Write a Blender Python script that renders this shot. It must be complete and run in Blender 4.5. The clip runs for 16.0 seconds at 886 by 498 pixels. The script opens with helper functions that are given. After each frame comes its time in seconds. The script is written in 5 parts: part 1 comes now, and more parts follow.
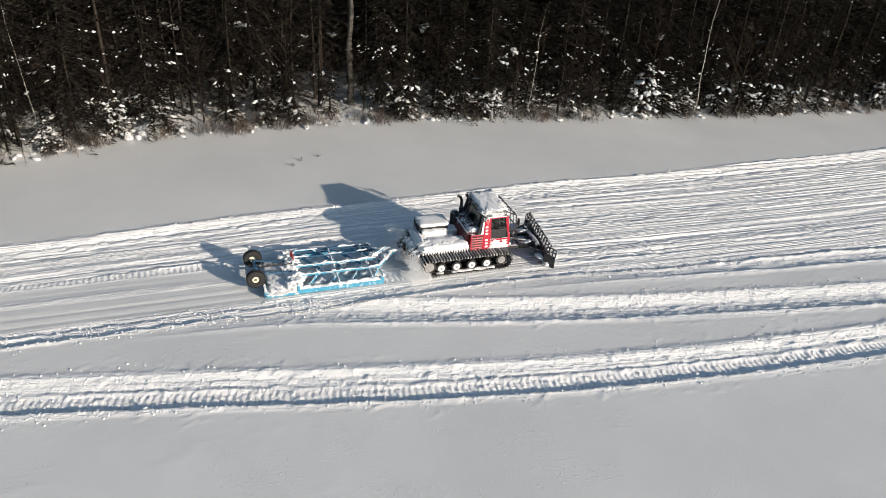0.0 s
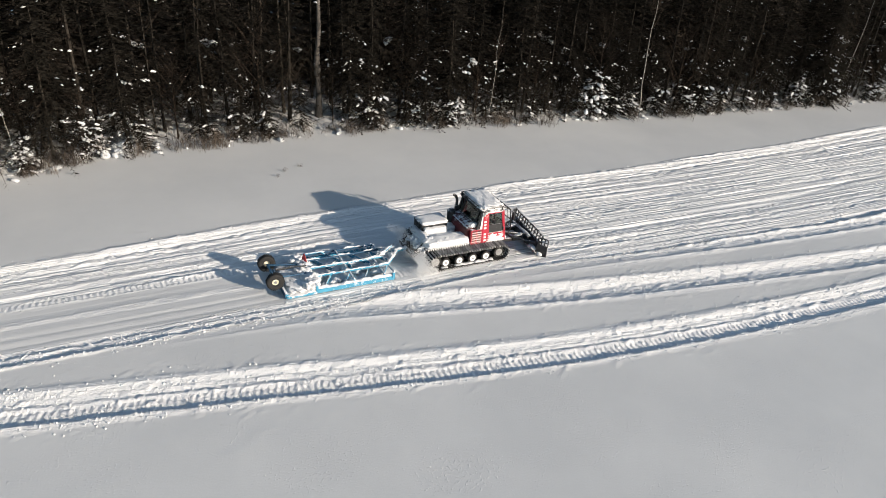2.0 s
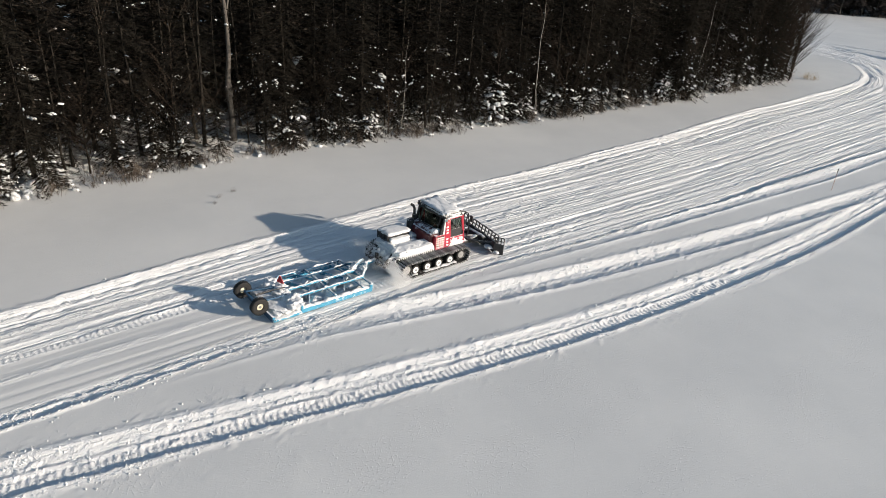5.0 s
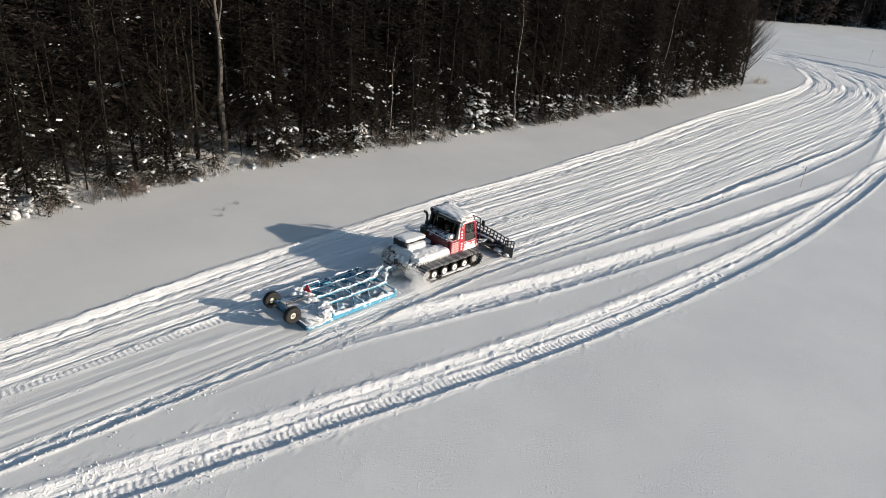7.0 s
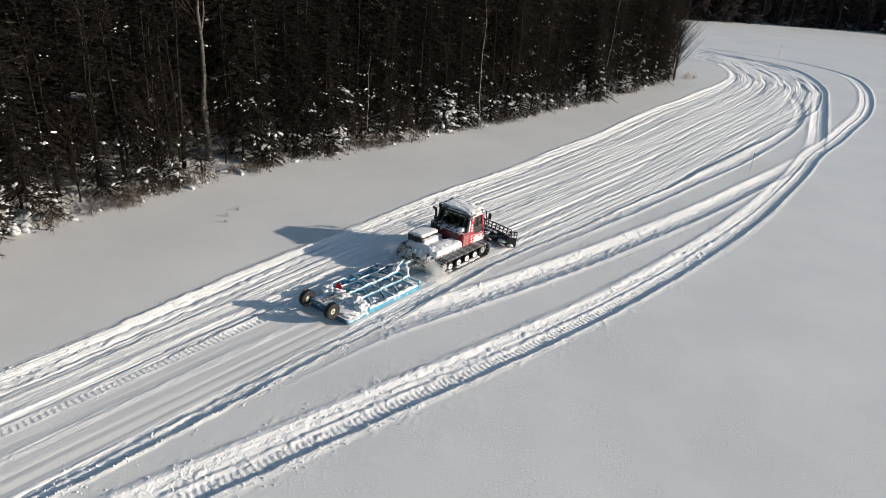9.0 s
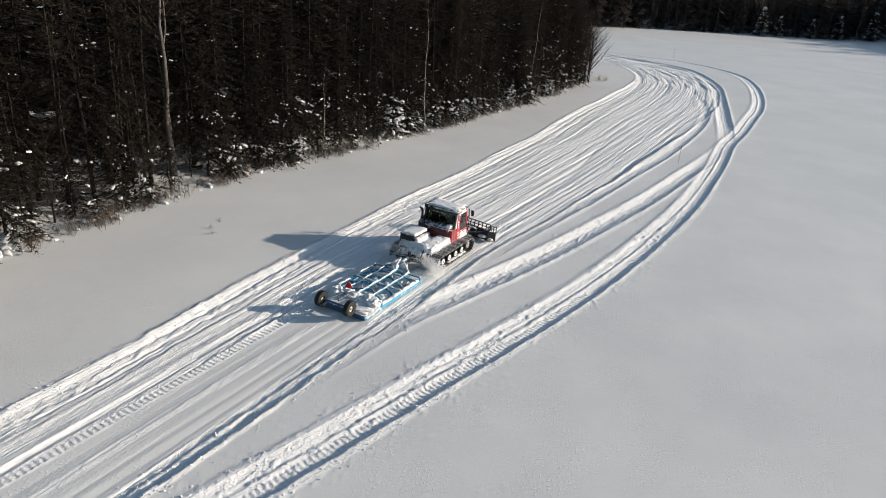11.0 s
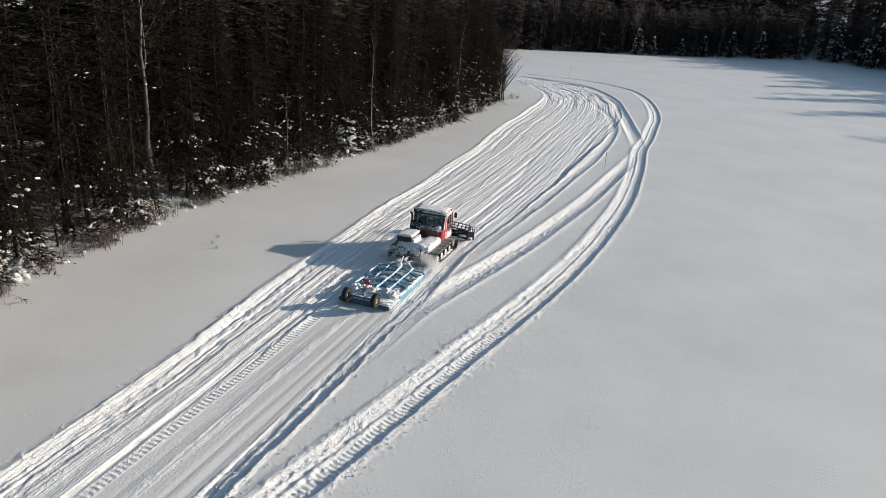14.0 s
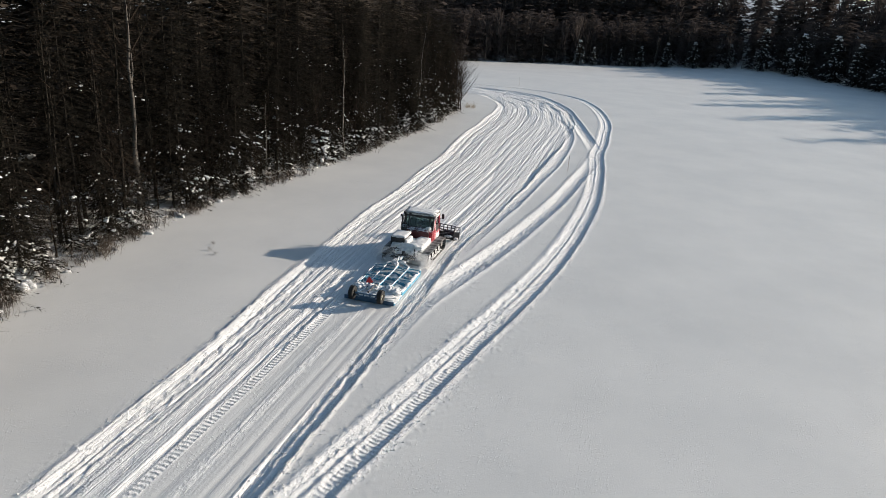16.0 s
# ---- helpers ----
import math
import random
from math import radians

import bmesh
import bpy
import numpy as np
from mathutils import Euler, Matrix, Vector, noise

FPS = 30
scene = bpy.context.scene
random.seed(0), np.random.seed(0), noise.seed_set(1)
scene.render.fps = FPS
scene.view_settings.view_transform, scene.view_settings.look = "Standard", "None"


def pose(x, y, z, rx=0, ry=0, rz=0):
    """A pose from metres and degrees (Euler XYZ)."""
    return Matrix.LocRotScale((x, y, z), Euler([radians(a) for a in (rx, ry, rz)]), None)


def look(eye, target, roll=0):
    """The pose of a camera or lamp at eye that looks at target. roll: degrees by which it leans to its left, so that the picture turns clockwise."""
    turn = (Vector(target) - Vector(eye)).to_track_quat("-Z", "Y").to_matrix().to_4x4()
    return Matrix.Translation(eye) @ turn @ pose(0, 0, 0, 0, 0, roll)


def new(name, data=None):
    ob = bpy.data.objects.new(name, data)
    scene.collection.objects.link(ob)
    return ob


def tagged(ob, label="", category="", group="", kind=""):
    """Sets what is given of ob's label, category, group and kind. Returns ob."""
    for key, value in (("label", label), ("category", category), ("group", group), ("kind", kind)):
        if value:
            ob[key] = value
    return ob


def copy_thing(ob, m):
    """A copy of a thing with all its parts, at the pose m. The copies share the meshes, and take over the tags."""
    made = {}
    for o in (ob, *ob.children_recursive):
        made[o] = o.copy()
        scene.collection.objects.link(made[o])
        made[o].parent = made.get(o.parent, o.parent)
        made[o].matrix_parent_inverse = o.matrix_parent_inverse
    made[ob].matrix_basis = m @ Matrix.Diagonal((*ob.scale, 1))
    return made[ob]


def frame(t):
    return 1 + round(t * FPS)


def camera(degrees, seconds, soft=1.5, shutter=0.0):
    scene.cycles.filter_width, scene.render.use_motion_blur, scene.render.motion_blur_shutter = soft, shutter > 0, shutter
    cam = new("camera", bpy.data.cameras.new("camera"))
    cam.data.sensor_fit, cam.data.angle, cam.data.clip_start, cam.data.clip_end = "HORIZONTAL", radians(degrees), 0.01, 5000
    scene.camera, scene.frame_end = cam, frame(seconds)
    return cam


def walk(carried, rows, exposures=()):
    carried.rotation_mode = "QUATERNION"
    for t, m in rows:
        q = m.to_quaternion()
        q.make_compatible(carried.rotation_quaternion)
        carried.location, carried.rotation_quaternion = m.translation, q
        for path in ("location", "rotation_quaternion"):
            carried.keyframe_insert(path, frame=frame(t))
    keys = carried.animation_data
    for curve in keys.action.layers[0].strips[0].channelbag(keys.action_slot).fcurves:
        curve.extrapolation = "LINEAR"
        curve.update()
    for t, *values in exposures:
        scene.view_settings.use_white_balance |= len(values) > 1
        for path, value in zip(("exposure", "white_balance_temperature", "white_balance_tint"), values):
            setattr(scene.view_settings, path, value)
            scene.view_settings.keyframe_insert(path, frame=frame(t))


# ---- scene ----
cam = camera(66.6, 16.0, soft=0.6)
# seconds, place, yaw, pitch and roll of the drone; the snow groomer stands at the origin and faces +x
ROWS = [
    (0.0, -9.24, -24.098, 14.951, -18.23, -29.68, -3.43),
    (0.5, -10.174, -24.195, 14.919, -20.21, -29.41, -3.5),
    (1.0, -11.133, -24.352, 14.901, -22.14, -29.13, -3.58),
    (1.5, -12.154, -24.543, 14.912, -23.9, -28.59, -3.64),
    (2.0, -13.202, -24.696, 14.922, -25.5, -28.01, -3.7),
    (2.5, -14.281, -24.646, 14.943, -26.95, -27.71, -3.7),
    (3.0, -15.217, -24.193, 14.964, -28.96, -27.06, -3.69),
    (3.5, -16.053, -23.704, 14.943, -30.93, -26.61, -3.7),
    (4.0, -16.932, -23.319, 14.939, -32.83, -26.71, -3.61),
    (4.5, -17.567, -23.18, 14.933, -35.62, -26.66, -3.58),
    (5.0, -17.896, -23.14, 14.908, -38.73, -26.1, -3.62),
    (7.5, -21.952, -21.213, 15.029, -44.69, -25.02, -3.79),
    (8.0, -22.969, -20.694, 15.044, -46.54, -24.84, -3.79),
    (8.5, -24.083, -20.216, 15.031, -48.48, -24.68, -3.74),
    (9.0, -25.255, -19.677, 15.042, -50.64, -24.51, -3.73),
    (9.5, -26.331, -19.099, 15.056, -52.9, -24.26, -3.69),
    (12.0, -31.834, -16.105, 15.07, -63.27, -22.44, -3.63),
    (12.5, -32.95, -15.648, 15.073, -64.87, -21.96, -3.58),
    (13.0, -34.037, -15.205, 15.07, -66.38, -21.46, -3.54),
    (13.5, -35.061, -14.74, 15.071, -67.72, -21.09, -3.51),
    (14.0, -36.052, -14.226, 15.101, -69.13, -20.81, -3.43),
    (14.5, -37.041, -13.817, 15.068, -70.64, -20.48, -3.3),
    (15.0, -37.79, -13.44, 15.056, -72.32, -20.15, -3.31),
    (15.5, -38.485, -12.908, 15.039, -73.43, -19.82, -3.37),
    (16.0, -39.195, -12.25, 15.018, -74.18, -19.56, -3.37),
]
walk(cam, [(t, pose(x, y, z, 90 + pitch, roll, yaw)) for t, x, y, z, yaw, pitch, roll in ROWS])

# ---- sky and sun ----
SUN_AZ, SUN_EL = math.atan2(-0.809, 0.587), radians(15.3)
world = bpy.data.worlds.new("winter_sky")
scene.world = world
world.use_nodes = True
wn = world.node_tree.nodes
sky = wn.new("ShaderNodeTexSky")
sky.sky_type, sky.sun_disc = "NISHITA", False
sky.sun_elevation, sky.sun_rotation = SUN_EL, math.pi / 2 - SUN_AZ
sky.air_density, sky.dust_density, sky.ozone_density = 1.0, 0.6, 1.0
tone = wn.new("ShaderNodeMix")
tone.data_type, tone.blend_type = "RGBA", "MULTIPLY"
tone.inputs[0].default_value, tone.inputs[7].default_value = 1.0, (0.955, 1.0, 0.985, 1)
world.node_tree.links.new(sky.outputs[0], tone.inputs[6])
world.node_tree.links.new(tone.outputs[2], wn["Background"].inputs[0])
wn["Background"].inputs[1].default_value = 0.112
sun = new("sun", bpy.data.lights.new("sun", "SUN"))
sun.data.energy, sun.data.angle, sun.data.color = 5.35, radians(0.6), (1.0, 0.872, 0.735)
sun_way = Vector((math.cos(SUN_AZ) * math.cos(SUN_EL), math.sin(SUN_AZ) * math.cos(SUN_EL), math.sin(SUN_EL)))
sun.matrix_world = look(sun_way * 60, (0, 0, 0))
scene.view_settings.exposure = 0.39


# ---- materials ----
def material(name, low, high, rough=0.6, metal=0.0, scale=4.0, fine=40.0, bump=0.3, depth=0.01, per_object=0.0, shine=0.5, dust=0.0):
    """Two-scale noise between two base colours, with relief."""
    m = bpy.data.materials.new(name)
    m.use_nodes = True
    t, n = m.node_tree, m.node_tree.nodes
    bsdf = n["Principled BSDF"]
    co = n.new("ShaderNodeTexCoord")
    big, small = n.new("ShaderNodeTexNoise"), n.new("ShaderNodeTexNoise")
    big.inputs["Scale"].default_value, small.inputs["Scale"].default_value = scale, fine
    big.inputs["Detail"].default_value, small.inputs["Detail"].default_value = 4, 3
    for k in (big, small):
        t.links.new(co.outputs["Object"], k.inputs["Vector"])
    add = n.new("ShaderNodeMath")
    add.operation = "MULTIPLY_ADD"
    add.inputs[1].default_value = 0.45
    t.links.new(small.outputs[0], add.inputs[0])
    half = n.new("ShaderNodeMath")
    half.operation = "MULTIPLY"
    half.inputs[1].default_value = 0.55
    t.links.new(big.outputs[0], half.inputs[0])
    t.links.new(half.outputs[0], add.inputs[2])
    last = add.outputs[0]
    if per_object:
        info, mul = n.new("ShaderNodeObjectInfo"), n.new("ShaderNodeMath")
        mul.operation = "MULTIPLY_ADD"
        mul.inputs[1].default_value = per_object
        t.links.new(info.outputs["Random"], mul.inputs[0])
        t.links.new(last, mul.inputs[2])
        sub = n.new("ShaderNodeMath")
        sub.operation = "SUBTRACT"
        sub.inputs[1].default_value = per_object / 2
        t.links.new(mul.outputs[0], sub.inputs[0])
        last = sub.outputs[0]
    ramp = n.new("ShaderNodeValToRGB")
    ramp.color_ramp.elements[0].position, ramp.color_ramp.elements[1].position = 0.35, 0.65
    ramp.color_ramp.elements[0].color, ramp.color_ramp.elements[1].color = (*low, 1), (*high, 1)
    t.links.new(last, ramp.inputs[0])
    t.links.new(ramp.outputs[0], bsdf.inputs["Base Color"])
    if dust:
        # thin snow clinging to what faces up, in patches
        geo, split, patch = n.new("ShaderNodeNewGeometry"), n.new("ShaderNodeSeparateXYZ"), n.new("ShaderNodeTexNoise")
        patch.inputs["Scale"].default_value, patch.inputs["Detail"].default_value, patch.inputs["Roughness"].default_value = 5.0, 6, 0.68
        t.links.new(co.outputs["Object"], patch.inputs["Vector"])
        t.links.new(geo.outputs["Normal"], split.inputs[0])
        tip, cut, cover = n.new("ShaderNodeMath"), n.new("ShaderNodeMapRange"), n.new("ShaderNodeMix")
        tip.operation = "MULTIPLY_ADD"
        tip.inputs[1].default_value = 0.22
        t.links.new(split.outputs["Z"], tip.inputs[0])
        t.links.new(patch.outputs[0], tip.inputs[2])
        cut.inputs["From Min"].default_value, cut.inputs["From Max"].default_value = 0.74 - dust, 0.88 - dust
        t.links.new(tip.outputs[0], cut.inputs["Value"])
        cover.data_type = "RGBA"
        cover.inputs[7].default_value = (0.78, 0.78, 0.79, 1)
        t.links.new(cut.outputs[0], cover.inputs[0])
        t.links.new(ramp.outputs[0], cover.inputs[6])
        t.links.new(cover.outputs[2], bsdf.inputs["Base Color"])
    bsdf.inputs["Roughness"].default_value, bsdf.inputs["Metallic"].default_value = rough, metal
    bsdf.inputs["Specular IOR Level"].default_value = shine
    if bump:
        b = n.new("ShaderNodeBump")
        b.inputs["Strength"].default_value, b.inputs["Distance"].default_value = bump, depth
        t.links.new(add.outputs[0], b.inputs["Height"])
        t.links.new(b.outputs[0], bsdf.inputs["Normal"])
    return m


SNOW = bpy.data.materials.new("field_snow")      # greyer wind crust on the field, whiter churned snow on the trail
SNOW.use_nodes = True
_t, _n = SNOW.node_tree, SNOW.node_tree.nodes
_b = _n["Principled BSDF"]
_b.inputs["Roughness"].default_value = 0.52
_b.inputs["Specular IOR Level"].default_value = 0.45
_co = _n.new("ShaderNodeTexCoord")
_wide, _crust, _grit = (_n.new("ShaderNodeTexNoise") for _ in range(3))
for _k, _s, _d in ((_wide, 0.12, 5), (_crust, 5.5, 8), (_grit, 16.0, 5)):
    _k.inputs["Scale"].default_value, _k.inputs["Detail"].default_value, _k.inputs["Roughness"].default_value = _s, _d, 0.62
    _t.links.new(_co.outputs["Object"], _k.inputs["Vector"])
_att = _n.new("ShaderNodeAttribute")
_att.attribute_name = "churned"
_ramp = _n.new("ShaderNodeValToRGB")
_ramp.color_ramp.elements[0].position, _ramp.color_ramp.elements[1].position = 0.35, 0.68
_ramp.color_ramp.elements[0].color, _ramp.color_ramp.elements[1].color = (0.565, 0.57, 0.565, 1), (0.645, 0.645, 0.632, 1)
_t.links.new(_wide.outputs[0], _ramp.inputs[0])
_mix = _n.new("ShaderNodeMix")
_mix.data_type = "RGBA"
_t.links.new(_att.outputs["Fac"], _mix.inputs[0])
_t.links.new(_ramp.outputs[0], _mix.inputs[6])
_mix.inputs[7].default_value = (0.75, 0.75, 0.745, 1)
_t.links.new(_mix.outputs[2], _b.inputs["Base Color"])
def _math(kind, a, b=None, c=None):
    """One sum in the snow's nodes; numbers or sockets go in."""
    node = _n.new("ShaderNodeMath")
    node.operation = kind
    for slot, v in enumerate((a, b, c)):
        if isinstance(v, (int, float)):
            node.inputs[slot].default_value = v
        elif v is not None:
            _t.links.new(v, node.inputs[slot])
    return node.outputs[0]


def _grain(socket, scale, detail=3.0, stretch=(1, 1, 1), rough=0.55):
    shape, noise = _n.new("ShaderNodeMapping"), _n.new("ShaderNodeTexNoise")
    shape.inputs["Scale"].default_value = stretch
    _t.links.new(socket, shape.inputs["Vector"])
    _t.links.new(shape.outputs[0], noise.inputs["Vector"])
    noise.inputs["Scale"].default_value, noise.inputs["Detail"].default_value, noise.inputs["Roughness"].default_value = scale, detail, rough
    return noise.outputs[0]


def _span(v, a, b, c, d):
    node = _n.new("ShaderNodeMapRange")
    for slot, k in enumerate((a, b, c, d)):
        node.inputs[slot + 1].default_value = k
    _t.links.new(v, node.inputs[0])
    return node.outputs[0]


# relief in metres: wind crust in patches on the field, long scrape lines, crumbs and cross marks on the trail
_way = _n.new("ShaderNodeAttribute")
_way.attribute_name = "trail_way"
_flow = _way.outputs["Vector"]
_pimple = _math("MAXIMUM", _math("SUBTRACT", _grain(_co.outputs["Object"], 11.0, 3, (1, 1, 0)), 0.56), 0.0)
_patch = _span(_grain(_co.outputs["Object"], 0.35, 5, (1, 1.5, 0)), 0.44, 0.64, 0.10, 1.0)
_field = _math("MULTIPLY_ADD", _math("MULTIPLY", _pimple, _patch), 0.11, _math("MULTIPLY_ADD", _crust.outputs[0], 0.006, _math("MULTIPLY", _grit.outputs[0], 0.006)))
_lines = _math("MULTIPLY_ADD", _grain(_flow, 1.0, 2, (0.03, 4.2, 0)), 0.035, _math("MULTIPLY", _grain(_flow, 1.0, 3, (0.10, 12.0, 0)), 0.04))


def _cuts(across, lengthwise, sharp):
    """Thin cuts where a stretched noise passes its middle."""
    off = _math("ABSOLUTE", _math("MULTIPLY_ADD", _grain(_flow, 1.0, 1, (lengthwise, across, 0)), 2.0, -1.0))
    return _math("POWER", _math("SUBTRACT", 1.0, off), sharp)


_lines = _math("MULTIPLY_ADD", _cuts(2.4, 0.02, 9.0), -0.05, _math("MULTIPLY_ADD", _cuts(5.2, 0.04, 9.0), -0.04, _lines))
_scrape = _n.new("ShaderNodeSeparateXYZ")
_t.links.new(_flow, _scrape.inputs[0])
_rough = _span(_grain(_flow, 1.0, 2, (0.04, 1.3, 0)), 0.38, 0.62, 0.45, 1.15)
_crumb = _math("MULTIPLY", _rough, _math("MULTIPLY_ADD", _grain(_flow, 9.0, 5, (0.9, 1.1, 0), 0.7), 0.048, _math("MULTIPLY", _grit.outputs[0], 0.03)))
_clod = _math("MAXIMUM", _math("SUBTRACT", _grain(_flow, 6.5, 3, (0.9, 1.1, 0), 0.6), 0.5), 0.0)
_crumb = _math("MULTIPLY_ADD", _math("MULTIPLY", _clod, _rough), 0.13, _crumb)
# herringbone left by the cleats
_press = _n.new("ShaderNodeAttribute")
_press.attribute_name = "tread"
_phase = _math("MULTIPLY_ADD", _math("PINGPONG", _scrape.outputs["Y"], 0.24), 0.6, _math("MULTIPLY", _scrape.outputs["X"], 4.5))
_phase = _math("MULTIPLY_ADD", _grain(_flow, 1.0, 2, (1.2, 1.2, 0)), 0.25, _phase)
_cleat = _math("MULTIPLY", _math("SINE", _math("MULTIPLY", _phase, 6.2832)), _math("MULTIPLY", _press.outputs["Fac"], 0.017))
_trail = _math("ADD", _math("MULTIPLY_ADD", _lines, _scrape.outputs["Z"], _crumb), _cleat)
_height = _math("MULTIPLY_ADD", _trail, _att.outputs["Fac"], _field)
_bump = _n.new("ShaderNodeBump")
_bump.inputs["Strength"].default_value, _bump.inputs["Distance"].default_value = 1.0, 0.70
_t.links.new(_height, _bump.inputs["Height"])
_t.links.new(_bump.outputs[0], _b.inputs["Normal"])
SNOW_CAKED = material("caked_snow", (0.60, 0.61, 0.62), (0.72, 0.72, 0.72), 0.8, 0, 6.0, 22.0, 0.8, 0.05)
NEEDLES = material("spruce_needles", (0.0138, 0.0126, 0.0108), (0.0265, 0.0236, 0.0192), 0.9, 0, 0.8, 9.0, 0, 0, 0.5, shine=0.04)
DEAD = material("dead_twigs", (0.028, 0.022, 0.018), (0.058, 0.046, 0.036), 0.9, 0, 1.0, 9.0, 0, 0, 0.4, shine=0.08)
BARK = material("spruce_bark", (0.017, 0.015, 0.013), (0.04, 0.034, 0.028), 0.95, 0, 3.0, 30.0, 0.7, 0.03, 0.3, shine=0.08)
BIRCH = material("birch_bark", (0.11, 0.10, 0.088), (0.42, 0.395, 0.36), 0.8, 0, 2.5, 18.0, 0.4, 0.01)
TWIG = material("bare_twigs", (0.030, 0.023, 0.018), (0.07, 0.053, 0.041), 0.9, 0, 1.0, 9.0, 0, 0, 0.5, shine=0.08)
BRUSH = material("brush_twigs", (0.038, 0.029, 0.023), (0.09, 0.069, 0.052), 0.9, 0, 1.0, 9.0, 0, 0, 0.5)
MAPLE = material("maple_bark", (0.042, 0.037, 0.032), (0.105, 0.093, 0.081), 0.9, 0, 1.6, 14.0, 0.7, 0.03)
SEAT = material("worn_grey_upholstery", (0.07, 0.075, 0.075), (0.16, 0.17, 0.165), 0.8, 0, 3.0, 30.0, 0.2, 0.01)
FAR_WOOD = material("far_mixed_wood", (0.038, 0.033, 0.033), (0.085, 0.073, 0.069), 0.9, 0, 0.12, 2.5, 0, 0, 0.0, shine=0.04)
# lighter than the needles: a veil of haze over dark gaps, put into the colour
INNER = material("inner_wood", (0.055, 0.048, 0.042), (0.13, 0.11, 0.093), 0.9, 0, 0.5, 6.0, 0, 0, 0.0, shine=0.04)
GRASS = material("dry_grass", (0.20, 0.15, 0.09), (0.40, 0.32, 0.2), 0.9, 0, 3.0, 20.0, 0, 0, 0.3)
RED = material("red_paint", (0.29, 0.011, 0.026), (0.40, 0.016, 0.038), 0.35, 0, 1.5, 60.0, 0.05, 0.002, dust=0.11)
RED_BARE = material("bare_red_paint", (0.27, 0.010, 0.022), (0.38, 0.015, 0.034), 0.35, 0, 1.5, 60.0, 0.05, 0.002)
# the red paint much darkened: shade behind the cab is put into the colour
SHADED_RED = material("dirty_red_paint", (0.045, 0.005, 0.007), (0.10, 0.009, 0.012), 0.45, 0, 2.0, 40.0, 0.1, 0.004, dust=0.07)
BLACK = material("black_paint", (0.012, 0.012, 0.013), (0.03, 0.03, 0.032), 0.45, 0, 3.0, 40.0, 0.2, 0.004, dust=0.06)
STEEL = material("worn_steel", (0.22, 0.22, 0.22), (0.45, 0.45, 0.45), 0.5, 0.6, 3.0, 40.0, 0.3, 0.004)
FROSTED = material("frosted_steel", (0.13, 0.13, 0.13), (0.46, 0.46, 0.46), 0.6, 0.2, 5.0, 40.0, 0.3, 0.004, 0.4)
RUBBER = material("rubber", (0.008, 0.008, 0.008), (0.022, 0.021, 0.02), 0.85, 0, 4.0, 60.0, 0.4, 0.006)
BLUE = material("blue_paint", (0.03, 0.20, 0.33), (0.07, 0.31, 0.45), 0.5, 0, 2.0, 40.0, 0.2, 0.004, dust=0.22)
# navy of the axle frame; also stands for shaded blue on the rear plate
NAVY_AND_SHADE = material("dark_blue_paint", (0.015, 0.05, 0.10), (0.03, 0.09, 0.16), 0.5, 0, 2.0, 40.0, 0.2, 0.004)
CREAM = material("cream_rim_paint", (0.55, 0.50, 0.36), (0.72, 0.68, 0.52), 0.5, 0, 4.0, 40.0, 0.2, 0.004)
WHITE = material("white_paint", (0.72, 0.72, 0.71), (0.82, 0.82, 0.81), 0.5, 0, 4.0, 40.0, 0.1, 0.003)
REFLECT = material("red_reflector", (0.50, 0.02, 0.025), (0.65, 0.035, 0.035), 0.4, 0, 4.0, 50.0, 0.05, 0.002)
ORANGE = material("orange_stake", (0.25, 0.10, 0.05), (0.4, 0.17, 0.08), 0.6, 0, 4.0, 50.0, 0.05, 0.002)


def let_through(m, share):
    """Thin needles and twigs pass part of the light on."""
    t, n = m.node_tree, m.node_tree.nodes
    thin, both = n.new("ShaderNodeBsdfTranslucent"), n.new("ShaderNodeMixShader")
    both.inputs[0].default_value = share
    t.links.new(n["Principled BSDF"].inputs["Base Color"].links[0].from_socket, thin.inputs[0])
    t.links.new(n["Principled BSDF"].outputs[0], both.inputs[1])
    t.links.new(thin.outputs[0], both.inputs[2])
    t.links.new(both.outputs[0], n["Material Output"].inputs[0])


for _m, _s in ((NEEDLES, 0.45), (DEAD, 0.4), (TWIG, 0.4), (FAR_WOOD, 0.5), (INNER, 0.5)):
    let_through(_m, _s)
GLASS = bpy.data.materials.new("tinted_glass")
GLASS.use_nodes = True
_g = GLASS.node_tree.nodes["Principled BSDF"]
_g.inputs["Base Color"].default_value = (0.34, 0.42, 0.39, 1)
_g.inputs["Roughness"].default_value, _g.inputs["Transmission Weight"].default_value, _g.inputs["IOR"].default_value = 0.03, 1.0, 1.45


POWDER = bpy.data.materials.new("drifting_powder")
POWDER.use_nodes = True
_p = POWDER.node_tree.nodes
_thin, _both = _p.new("ShaderNodeBsdfTranslucent"), _p.new("ShaderNodeMixShader")
_p["Principled BSDF"].inputs["Base Color"].default_value = _thin.inputs[0].default_value = (0.92, 0.92, 0.92, 1)
_p["Principled BSDF"].inputs["Roughness"].default_value = 0.9
_both.inputs[0].default_value = 0.5
POWDER.node_tree.links.new(_p["Principled BSDF"].outputs[0], _both.inputs[1])
POWDER.node_tree.links.new(_thin.outputs[0], _both.inputs[2])
_clear, _veil = _p.new("ShaderNodeBsdfTransparent"), _p.new("ShaderNodeMixShader")
_veil.inputs[0].default_value = 0.62
POWDER.node_tree.links.new(_clear.outputs[0], _veil.inputs[1])
POWDER.node_tree.links.new(_both.outputs[0], _veil.inputs[2])
POWDER.node_tree.links.new(_veil.outputs[0], _p["Material Output"].inputs[0])


